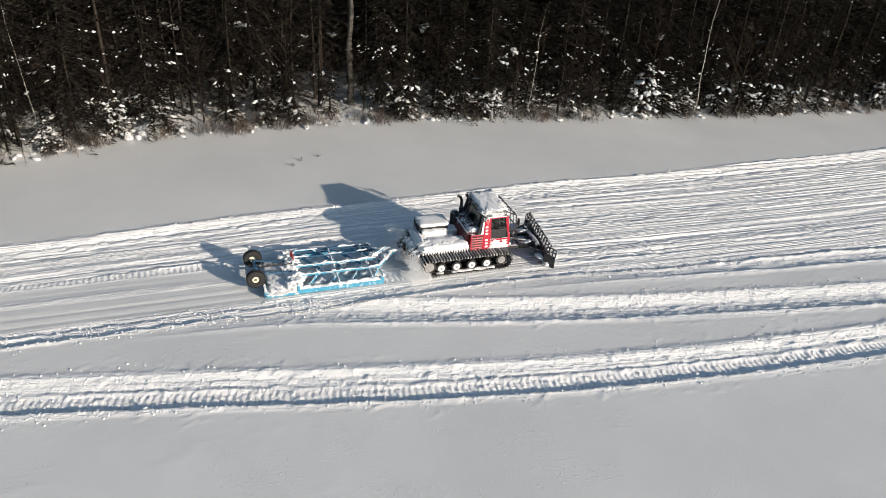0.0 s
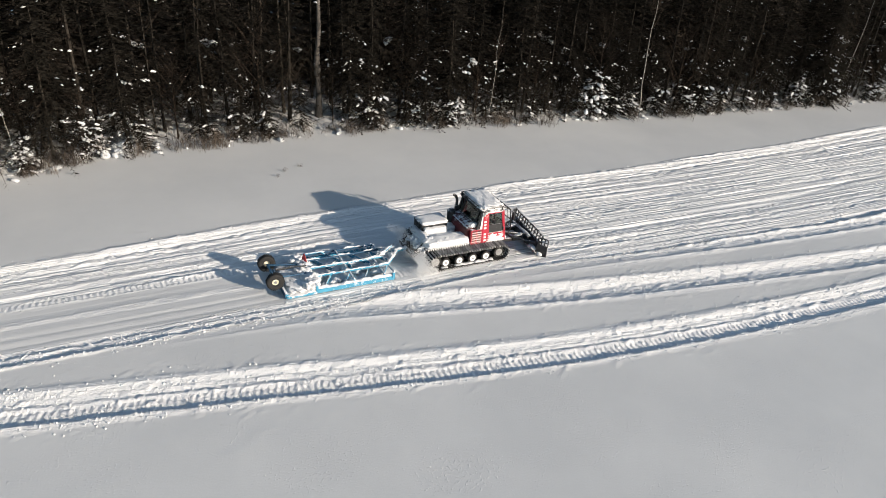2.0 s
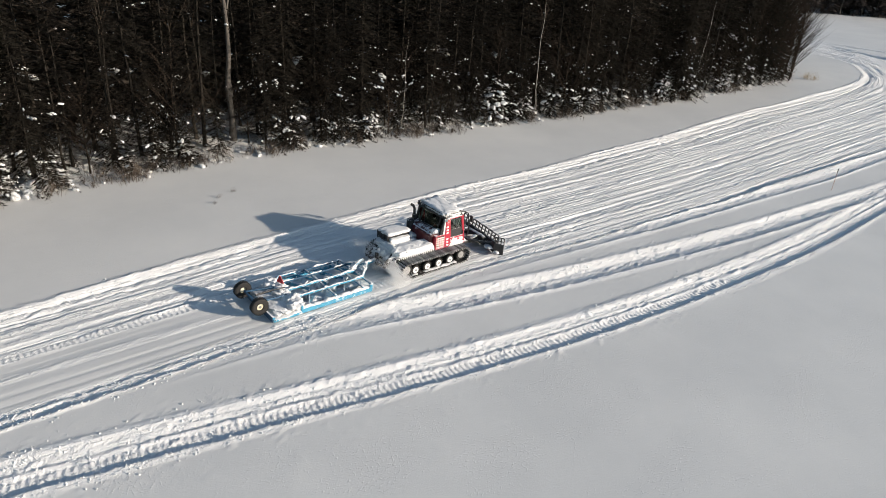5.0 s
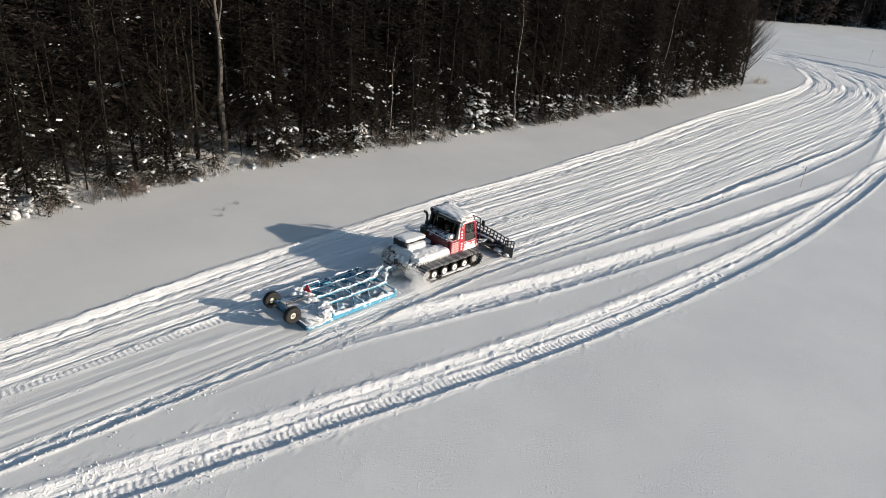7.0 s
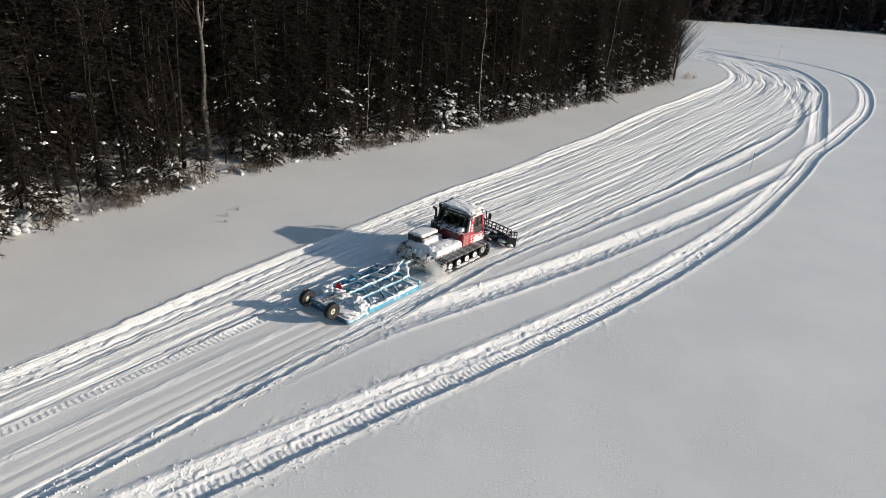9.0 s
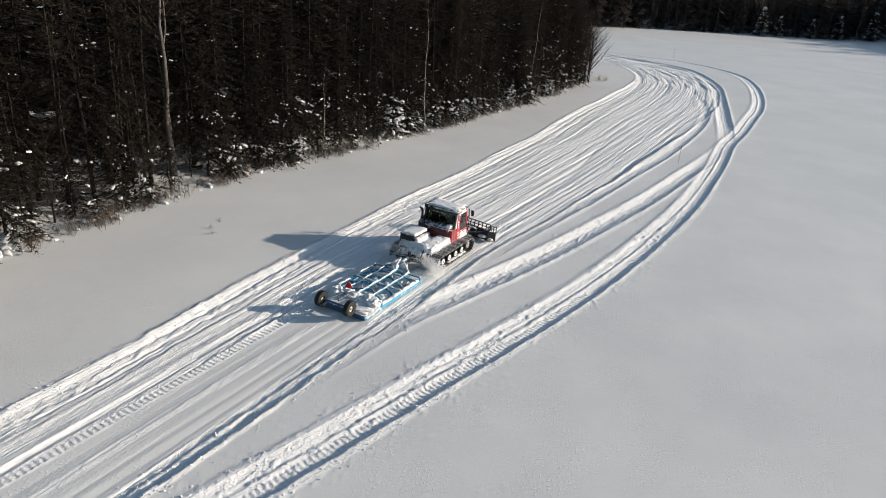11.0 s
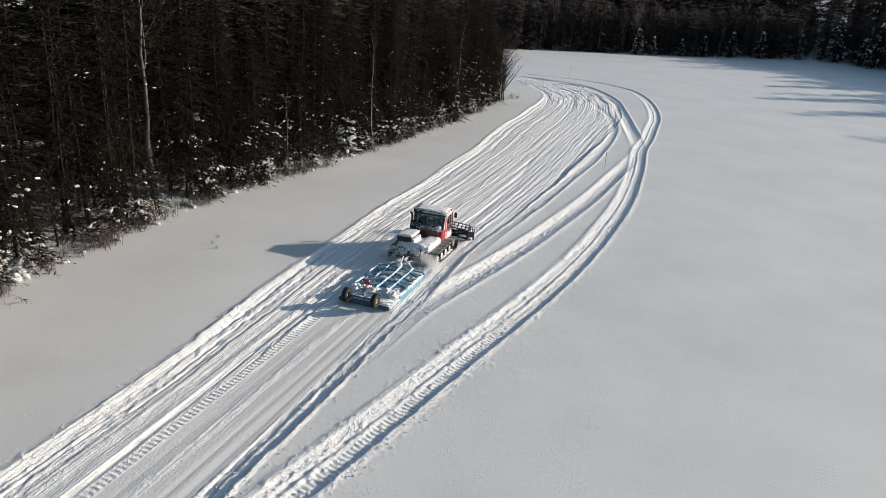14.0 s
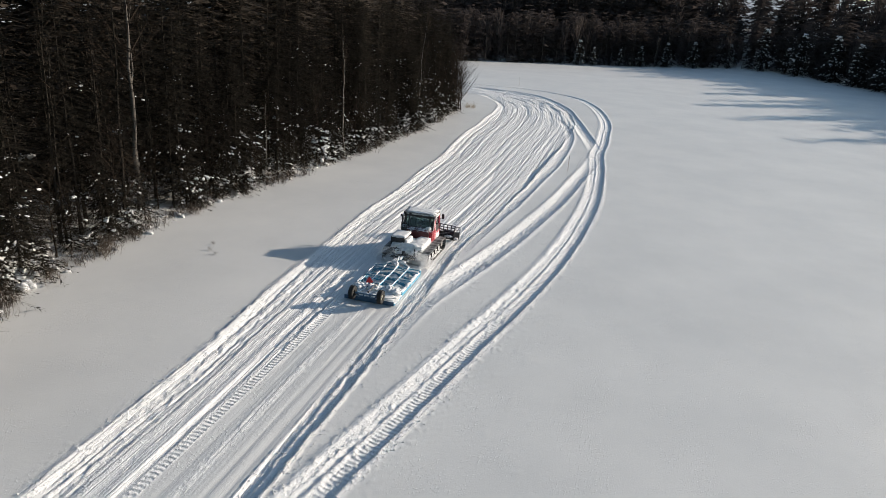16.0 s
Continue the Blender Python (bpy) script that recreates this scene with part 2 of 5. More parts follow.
# ---- helpers ----
def part(name, bm, mat, parent=None, label="", smooth=False):
    """One bmesh as one mesh object under its thing or part."""
    me = bpy.data.meshes.new(name)
    bmesh.ops.recalc_face_normals(bm, faces=bm.faces)
    bm.to_mesh(me)
    bm.free()
    me.materials.append(mat)
    if smooth:
        me.polygons.foreach_set("use_smooth", np.ones(len(me.polygons), bool))
    ob = new(name, me)
    ob.parent = parent
    return tagged(ob, label)


def again(ob, m):
    """One more part on the same mesh, under the same parent."""
    o = bpy.data.objects.new(ob.name.split(".")[0], ob.data)
    scene.collection.objects.link(o)
    o.parent = ob.parent
    o.matrix_basis = m
    return o


def root(name, label, category, group="", at=(0, 0, 0)):
    e = new(name)
    e.location = at
    return tagged(e, label, category, group)


def box(bm, c, size, turn=None, bevel=0.0):
    m = Matrix.Translation(c) @ (turn or Matrix()) @ Matrix.Diagonal((*size, 1))
    r = bmesh.ops.create_cube(bm, size=1, matrix=m)
    if bevel:
        edges = list({e for v in r["verts"] for e in v.link_edges})
        bmesh.ops.bevel(bm, geom=edges, offset=bevel, segments=2, affect="EDGES", profile=0.5)
    return bm


def bar(bm, a, b, w, h=None, bevel=0.0):
    """A square bar from a to b, w wide and h high."""
    a, b = Vector(a), Vector(b)
    d = b - a
    q = d.to_track_quat("X", "Z").to_matrix().to_4x4()
    return box(bm, (a + b) / 2, (d.length, w, h or w), q, bevel)


def rod(bm, a, b, r, r2=None, seg=10):
    a, b = Vector(a), Vector(b)
    d = b - a
    q = d.to_track_quat("Z", "Y").to_matrix().to_4x4()
    bmesh.ops.create_cone(bm, cap_ends=True, segments=seg, radius1=r, radius2=r if r2 is None else r2, depth=d.length,
                          matrix=Matrix.Translation((a + b) / 2) @ q)
    return bm


def tube(bm, points, r, seg=8):
    for a, b in zip(points, points[1:]):
        rod(bm, a, b, r, None, seg)
    for p in points[1:-1]:
        bmesh.ops.create_icosphere(bm, subdivisions=1, radius=r * 1.04, matrix=Matrix.Translation(p))
    return bm


def prism(bm, outline, y0, y1, bevel=0.0):
    """An outline in x and z, drawn out from y0 to y1."""
    a = [bm.verts.new((x, y0, z)) for x, z in outline]
    b = [bm.verts.new((x, y1, z)) for x, z in outline]
    fs = [bm.faces.new(a), bm.faces.new(b[::-1])]
    n = len(a)
    for i in range(n):
        fs.append(bm.faces.new((a[i], b[i], b[(i + 1) % n], a[(i + 1) % n])))
    bmesh.ops.recalc_face_normals(bm, faces=fs)
    if bevel:
        bmesh.ops.bevel(bm, geom=list({e for f in fs for e in f.edges}), offset=bevel, segments=2, affect="EDGES", profile=0.5)
    return bm


def lump(bm, c, size, rough=0.18, freq=1.6, sub=3, flat=True, turn=0.0, block=0.28):
    """A rounded heap of snow, flat below."""
    m = Matrix.Translation(c) @ pose(0, 0, 0, 0, 0, turn)
    r = bmesh.ops.create_icosphere(bm, subdivisions=sub, radius=1.0)
    for v in r["verts"]:
        p = v.co.copy()
        # towards a rounded block
        k = max(abs(p.x), abs(p.y), abs(p.z))
        p *= 1 + block * (1 / k - 1)
        p *= 1 + rough * noise.noise(p * freq + Vector(c) * 3.1) + 0.55 * rough * noise.noise(p * freq * 3 + Vector(c)) + 0.3 * rough * noise.noise(p * freq * 7 + Vector(c))
        if flat and p.z < -0.25:
            p.z = -0.25 + (p.z + 0.25) * 0.15
        v.co = m @ Vector((p.x * size[0] / 2, p.y * size[1] / 2, p.z * size[2] / 2))
    return bm


def crust(bm, a, b, w, h, step=0.08):
    """Snow caked along the top of a bar from a to b."""
    a, b = Vector(a), Vector(b)
    d = b - a
    n = max(3, int(d.length / step))
    side = Vector((-d.y, d.x, 0)).normalized()
    rings = []
    for i in range(n + 1):
        p = a + d * (i / n)
        k = 0.7 + 0.9 * noise.noise(p * 2.3) + 0.9 * noise.noise(p * 8.0)
        k = max(0.12, k) * (0.35 if i in (0, n) else 1)
        ww = w * (0.9 + 0.4 * noise.noise(p * 4.0 + Vector((5, 1, 2))) + 0.4 * noise.noise(p * 11.0))
        rings.append([bm.verts.new(p + side * (ww / 2 * s) + Vector((0, 0, h * k * z))) for s, z in ((-1, -0.1), (-0.85, 0.5), (-0.3, 1.0), (0.35, 0.95), (0.85, 0.45), (1, -0.1))])
    for r, q in zip(rings, rings[1:]):
        for j in range(6):
            bm.faces.new((r[j], r[(j + 1) % 6], q[(j + 1) % 6], q[j]))
    bm.faces.new(rings[0]), bm.faces.new(rings[-1][::-1])
    return bm


_TABLE = np.random.RandomState(7).rand(512, 512)


def vnoise(x, y, k=0):
    """Smooth value noise in 0 to 1 on arrays."""
    x, y = np.asarray(x, float) + 17.3 * k, np.asarray(y, float) + 41.7 * k
    i, j = np.floor(x).astype(int), np.floor(y).astype(int)
    f, g = x - i, y - j
    f, g = f * f * (3 - 2 * f), g * g * (3 - 2 * g)
    t = lambda a, b: _TABLE[a % 512, b % 512]
    return (t(i, j) * (1 - f) + t(i + 1, j) * f) * (1 - g) + (t(i, j + 1) * (1 - f) + t(i + 1, j + 1) * f) * g


def smooth(a, b, x):
    k = np.clip((x - a) / (b - a), 0, 1)
    return k * k * (3 - 2 * k)


def curve(points, step=0.5):
    """Catmull-Rom through rows of numbers, in even small steps."""
    p = np.array([points[0], *points, points[-1]], float)
    out = []
    for i in range(1, len(p) - 2):
        n = max(2, int(np.linalg.norm(p[i + 1, :2] - p[i, :2]) / step))
        t = np.linspace(0, 1, n, endpoint=False)[:, None]
        a, b, c, d = p[i - 1], p[i], p[i + 1], p[i + 2]
        out.append(0.5 * (2 * b + (c - a) * t + (2 * a - 5 * b + 4 * c - d) * t ** 2 + (3 * b - a - 3 * c + d) * t ** 3))
    return np.vstack([*out, p[-1:]])


def along(x, y, line):
    """For arrays of places: the way along a line, the signed distance from it (left is plus) and the nearest row."""
    s = np.concatenate([[0], np.cumsum(np.hypot(*np.diff(line[:, :2], axis=0).T))])
    tan = np.gradient(line[:, :2], axis=0)
    tan /= np.linalg.norm(tan, axis=1)[:, None]
    S, U, K = np.empty(len(x)), np.empty(len(x)), np.empty(len(x), int)
    for c in range(0, len(x), 20000):
        d = (x[c:c + 20000, None] - line[None, :, 0]) ** 2 + (y[c:c + 20000, None] - line[None, :, 1]) ** 2
        k = d.argmin(1)
        ox, oy = x[c:c + 20000] - line[k, 0], y[c:c + 20000] - line[k, 1]
        K[c:c + 20000] = k
        S[c:c + 20000] = s[k] + ox * tan[k, 0] + oy * tan[k, 1]
        U[c:c + 20000] = -ox * tan[k, 1] + oy * tan[k, 0]
    return S, U, K


# ---- the ground: one sheet of snow with the groomed trail in it ----
# x, y, reach to the right and to the left
TRAIL = curve([(-140, -3, 3.2, 4.0), (-60, 0.2, 2.9, 3.6), (-30, 0.6, 3.2, 3.4), (-18, 0.9, 3.6, 3.5), (-8, 1.3, 4.1, 4.0), (2, 1.6, 4.3, 4.3), (10, 1.4, 4.6, 4.7), (20, 1.2, 5.1, 5.2),
               (32, 1.3, 5.6, 5.6), (45, 1.6, 6.3, 6.4), (57, 1.8, 6.6, 6.6), (68, 2.6, 6.5, 6.3), (78, 4.4, 6.0, 5.6), (87, 8.5, 6.2, 5.2), (94, 15, 6.5, 4.6), (97.5, 26, 7.5, 5), (98, 45, 8, 5), (94, 80, 6, 5)])
# single tracks beside it: the outer one, two that leave the trail, and the one that cuts back in after the crossing
OUTER = curve([(-44, -2.0), (-32, -2.6), (-24, -3.9), (-18, -5.1), (-11, -6.4), (-5, -7.6), (3, -8.9), (13, -9.9), (21, -10.1), (33, -9.7), (41, -9.2), (52, -9.3), (70, -8.5), (86, -5.8), (98, -1.2), (105, 6), (107.5, 16), (107, 32), (104, 50)])
MIDDLE = curve([(-15, -2.3), (-8, -2.8), (-3, -3.8), (3, -5.1), (10, -6.3), (21, -7.7), (32, -8.7), (42, -9.2)])
STRAND = curve([(-1, -2.5), (10, -3.5), (22, -4.5), (34, -5.2), (46, -5.3), (55, -4.6), (63, -2.9), (72, 0.4), (80, 4.6)])
RETURN = curve([(40, -9.3), (49, -7.8), (66, -4.4), (80, -1.2), (92, 3.6), (99, 10), (102, 22), (102, 40)])


def track_relief(s, u, half, k, deep, vee):
    """A pressed track: floor or trench, crumbly thrown-up edges, a higher bank on the wood side. Also its tread share."""
    uu = u + 0.22 * (vnoise(s * 0.12, s * 0, k) - 0.5) + 0.07 * (vnoise(s * 2.2, s * 0, k + 6) - 0.5)
    a = np.abs(uu)
    flat = 1 - np.where(uu < 0, smooth(half - 0.16, half + 0.02, a), smooth(half - 0.5, half + 0.06, a))
    trench = np.where(uu < 0, 1 - smooth(0.0, half + 0.05, a), 1 - smooth(0.1, half + 0.15, a))
    floor = -deep * (flat * (1 - vee) + 1.15 * trench * vee)
    rows = (0.055 * np.exp(-((uu - 0.10 * half) / 0.10) ** 2) + 0.045 * np.exp(-((uu - 0.52 * half) / 0.13) ** 2)) * (0.4 + 1.2 * vnoise(s * 1.3, s * 0, k + 1)) * (1 - vee)
    clods = (vnoise(s * 3.6, u * 5.0, k + 4) - 0.45) * 0.03 + (vnoise(s * 7.0, u * 9.0, k + 5) - 0.5) * 0.03
    high = np.exp(-((uu - half - 0.06) / 0.20) ** 2) * (0.015 + 0.04 * vnoise(s * 0.8, s * 0, k + 2))
    low = np.exp(-((uu + half + 0.04) / 0.09) ** 2) * (0.012 + 0.03 * vnoise(s * 1.6, s * 0, k + 3))
    bits = np.maximum(0, vnoise(s * 6.5, u * 6.5, k + 7) - 0.72) * 0.22 * np.exp(-np.maximum(0, a - half) / 0.5)
    tread = (1 - vee) * smooth(-half + 0.05, -half + 0.16, uu) * (1 - smooth(-0.12, 0.02, uu))
    return floor + flat * (rows + clods * (1 - 0.6 * tread)) + (high + low) * (0.6 + 8 * np.maximum(0, clods + 0.02)) + bits, flat, tread


# foot of the forest edge: x, y
EDGE = [(-60, -6), (-40, 5), (-27, 10), (-20, 13.6), (-15, 16.3), (-10, 16.7), (-5, 17.2), (2, 17.4), (8, 16.7), (15, 15.8), (24, 15.1), (34, 14.3), (46, 13.6), (56, 13.7), (64, 13.9), (69, 15.4), (74, 18.4), (80, 23.5), (83, 30), (84, 38), (85, 60)]


def edge_y(x):
    return float(np.interp(x, [p[0] for p in EDGE], [p[1] for p in EDGE]))


def relief(x, y, churn=False):
    x, y = np.asarray(x, float), np.asarray(y, float)
    z = 0.10 + 0.05 * (vnoise(x * 0.05, y * 0.05, 1) - 0.5) + 0.02 * (vnoise(x * 0.22, y * 0.3, 2) - 0.5)
    z += 0.04 * np.maximum(0, vnoise(x * 1.6, y * 1.9, 18) - 0.82) * (np.abs(y + 1.5) < 10) * (x > -23) * (x < 45)
    # bank under the trees
    foot = np.interp(x, [p[0] for p in EDGE], [p[1] for p in EDGE])
    z += 0.45 * smooth(-0.2, 4, y - foot) * (0.5 + vnoise(x * 0.25, y * 0.3, 4)) * (x < 88)
    # wooded rise far off
    far = np.hypot(x - 28, y)
    z += 34 * smooth(182, 420, far) * (x > -100)
    near = (x > -135) & (x < 114) & (y > -16) & (y < 62)
    xs, ys = x[near], y[near]
    s, u, k = along(xs, ys, TRAIL[::2])
    lo, hi = TRAIL[::2][k, 2] + 0.3 * (vnoise(s * 0.15, s * 0, 5) - 0.5), TRAIL[::2][k, 3] + 0.3 * (vnoise(s * 0.13, s * 0, 6) - 0.5)
    wander = 0.10 * (vnoise(s * 1.7, s * 0, 50) - 0.5) + 0.08 * (vnoise(s * 4.3, u * 3, 51) - 0.5)
    lo, hi = lo + wander, hi + wander
    inside = smooth(-lo - 0.04, -lo + 0.16, u) * (1 - smooth(hi - 0.55, hi, u))
    wide = u * 9.6 / (lo + hi) + 0.16 * (vnoise(s * 0.22, u * 0.5, 61) - 0.5) + 0.09 * (vnoise(s * 0.9, u * 1.2, 62) - 0.5)
    grain = (vnoise(s * 2.6, u * 5.0, 9) - 0.5) * 0.042 + (vnoise(s * 6.0, u * 9.0, 10) - 0.5) * 0.048
    coarse = smooth(0.35, 0.6, vnoise(wide * 1.1, s * 0.012, 19))
    ditch = lambda across, k, sharp: (1 - np.abs(2 * vnoise(wide * across, s * 0.03, k) - 1)) ** sharp * (0.35 + 1.0 * vnoise(s * 0.45, wide * 1.5, k + 9))
    groove = -0.062 * ditch(1.7, 52, 8) - 0.048 * ditch(3.3, 53, 7) + (vnoise(wide * 1.3, s * 0.02, 7) - 0.5) * 0.035 + (vnoise(wide * 4.4, s * 0.05, 8) - 0.5) * 0.042 + (vnoise(wide * 8.0, s * 0.12, 17) - 0.5) * 0.036
    # the bend is churned across by many passes
    turn = smooth(64, 80, xs)
    groove = groove * (1 - 0.2 * turn) + turn * ((vnoise(wide * 2.0 + 0.12 * s, s * 0.2, 54) - 0.5) * 0.15 + (vnoise(wide * 2.8 - 0.1 * s, s * 0.26, 55) - 0.5) * 0.14 + (vnoise(s * 0.9, u * 1.3, 56) - 0.5) * 0.07)
    # the smooth band that the drag leaves behind it
    behind = 1 - smooth(-8.2, -7.7, xs)
    band = behind * smooth(-1.86, -1.74, ys) * (1 - smooth(0.92, 1.02, ys))
    under = smooth(-9, -8, xs) * (1 - smooth(3.4, 4.4, xs)) * smooth(-1.95, -1.7, ys) * (1 - smooth(1.45, 1.7, ys))
    calm = np.maximum(band, under)
    fine = (vnoise(ys * 9, xs * 0.03, 11) - 0.5) * 0.014 - 0.02 * (1 - np.abs(2 * vnoise(ys * 1.6, xs * 0.01, 23) - 1)) ** 10
    streak = np.exp(-((ys + 0.15 + 0.35 * (vnoise(xs * 0.06, xs * 0, 24) - 0.5)) / 0.22) ** 2) * smooth(0.35, 0.6, vnoise(xs * 0.12, xs * 0, 25)) * behind
    fine += 0.5 * grain * streak + 0.012 * streak
    flat = (groove + grain * (0.35 + 0.65 * coarse)) * (1 - calm) + fine * calm - 0.02 * band
    # pressed tread of the groomer's own tracks
    tread = behind * smooth(0.98, 1.04, ys) * (1 - smooth(1.36, 1.44, ys))
    stamp = smooth(-3.7, -3.4, xs) * (1 - smooth(-1.2, -0.9, xs)) * np.maximum(np.exp(-(((ys + 1.18) / 0.42) ** 6)), np.exp(-(((ys - 0.98) / 0.42) ** 6)))
    flat = flat * (1 - 0.8 * tread) - 0.025 * tread
    tread = np.maximum(tread, stamp)
    zz = z[near] * (1 - inside) + flat * inside
    # low side: a thin crumbled lip on the crust's edge
    d = -lo - u
    zz += np.exp(-((d - 0.06) / 0.10) ** 2) * (0.01 + 0.035 * vnoise(s * 1.8, s * 0, 13)) * (0.5 + vnoise(s * 5.0, u * 6.0, 15))
    # wood side: a bank that faces the sun, with a ditch before it and crumbs beyond
    d = u - hi
    zz += (0.055 * np.exp(-((d + 0.02) / np.where(d > -0.02, 0.10, 0.34)) ** 2)) * (0.35 + 0.9 * vnoise(s * 0.35, s * 0, 14)) * (0.7 + 0.6 * vnoise(s * 4.0, u * 5, 26))
    zz -= 0.06 * np.exp(-((d + 0.95 + 0.25 * (vnoise(s * 0.1, s * 0, 20) - 0.5)) / 0.12) ** 2) * smooth(0.2, 0.5, vnoise(s * 0.08, s * 0, 27))
    zz += np.maximum(0, vnoise(s * 6.5, u * 6.5, 28) - 0.76) * 0.2 * np.exp(-np.maximum(0, d) / 0.45) * (d > -0.1)
    fresh = smooth(-lo - 0.25, -lo, u) * (1 - smooth(hi, hi + 0.35, u)) * (1 - 0.85 * band * (1 - 0.6 * streak))
    comb = (0.55 + 0.45 * smooth(-4, 18, xs)) * (1 - 0.9 * tread)
    # windrow of broken snow at the drag's side, higher than the crust, with a rut outside it
    row = smooth(-2.85, -2.55, ys) * (1 - smooth(-1.97, -1.86, ys)) * (1 - smooth(2, 9, xs)) * smooth(-110, -30, xs)
    zz += row * (-0.035 + 0.05 * vnoise(xs * 0.7, ys * 0, 29) + 0.035 * (vnoise(xs * 3.0, ys * 5.0, 21) - 0.5) + 0.03 * (vnoise(xs * 6.5, ys * 9, 22) - 0.5))
    for line, half, kk, deep, vee in ((OUTER, 0.78, 30, 0.13, 0.0), (RETURN, 0.85, 70, 0.17, 0.5), (MIDDLE, 0.72, 40, 0.15, 0.8), (STRAND, 0.6, 60, 0.11, 0.7)):
        s2, u2, k2 = along(xs, ys, line[::2])
        last = len(line[::2]) - 1
        hit = (np.abs(u2) < half + 1.6) & (k2 > 0) & (k2 < last)
        end = smooth(0, 14, k2) * smooth(0, 14, last - k2)
        body, floor, mark = track_relief(s2, u2, half, kk, deep, vee)
        share = np.where(hit, end * (1 - inside * np.where(xs < 30, 0.75, 0.35)), 0)
        zz += share * body
        own = np.where(hit, (1 - smooth(half + 0.02, half + 0.4, np.abs(u2))) * end, 0)
        mine = own > fresh
        s, u = np.where(mine, s2, s), np.where(mine, u2, u)
        comb = np.where(mine, 0.25, comb)
        tread = np.where(mine, 0, tread) + share * mark
        fresh = np.maximum(fresh, own)
    z[near] = zz
    if not churn:
        return z
    out, way, press = np.zeros(len(x)), np.stack([x, y, 0 * x], -1), np.zeros(len(x))
    out[near], press[near] = fresh, tread
    way[near, 0], way[near, 1], way[near, 2] = s, u, comb
    return z, out, way, press


def steps(*spans):
    """Grid lines: (from, to, step) spans joined."""
    out = []
    for a, b, d in spans:
        out.append(np.linspace(a, b, max(2, int(round((b - a) / d))), endpoint=False))
    return np.concatenate([*out, [spans[-1][1]]])


gx = np.concatenate([-np.geomspace(1500, 130, 14), steps((-120, -45, 3), (-45, -26, 0.25), (-26, 12, 0.105), (12, 45, 0.2), (45, 112, 0.33), (112, 116, 0.8), (116, 300, 4)), np.geomspace(320, 1500, 14)])
gy = np.concatenate([-np.geomspace(1500, 220, 12), steps((-200, -30, 5), (-30, -12.5, 0.8), (-12.5, 9.2, 0.062), (9.2, 12, 0.14), (12, 30, 0.27), (30, 60, 1.0), (60, 200, 7)), np.geomspace(220, 1500, 12)])
X, Y = np.meshgrid(gx, gy)
Z, CHURNED, WAY, TREAD = relief(X.ravel(), Y.ravel(), True)
nx, ny = len(gx), len(gy)
idx = np.arange(nx * ny).reshape(ny, nx)
quads = np.stack([idx[:-1, :-1], idx[:-1, 1:], idx[1:, 1:], idx[1:, :-1]], -1).reshape(-1, 4)
gm = bpy.data.meshes.new("ground")
gm.vertices.add(nx * ny)
gm.vertices.foreach_set("co", np.stack([X.ravel(), Y.ravel(), Z], -1).ravel())
gm.loops.add(quads.size)
gm.loops.foreach_set("vertex_index", quads.ravel())
gm.polygons.add(len(quads))
gm.polygons.foreach_set("loop_start", np.arange(0, quads.size, 4))
gm.polygons.foreach_set("loop_total", np.full(len(quads), 4))
gm.polygons.foreach_set("use_smooth", np.ones(len(quads), bool))
gm.update(calc_edges=True)
gm.validate()
gm.attributes.new("churned", "FLOAT", "POINT").data.foreach_set("value", CHURNED)
gm.attributes.new("tread", "FLOAT", "POINT").data.foreach_set("value", TREAD)
gm.attributes.new("trail_way", "FLOAT_VECTOR", "POINT").data.foreach_set("vector", WAY.ravel())
gm.materials.append(SNOW)
ground = tagged(new("ground", gm), "snow-covered field with a freshly groomed trail curving through it", "snow field", "", "structure")


def ground_z(x, y):
    return float(relief(np.array([x]), np.array([y]))[0])


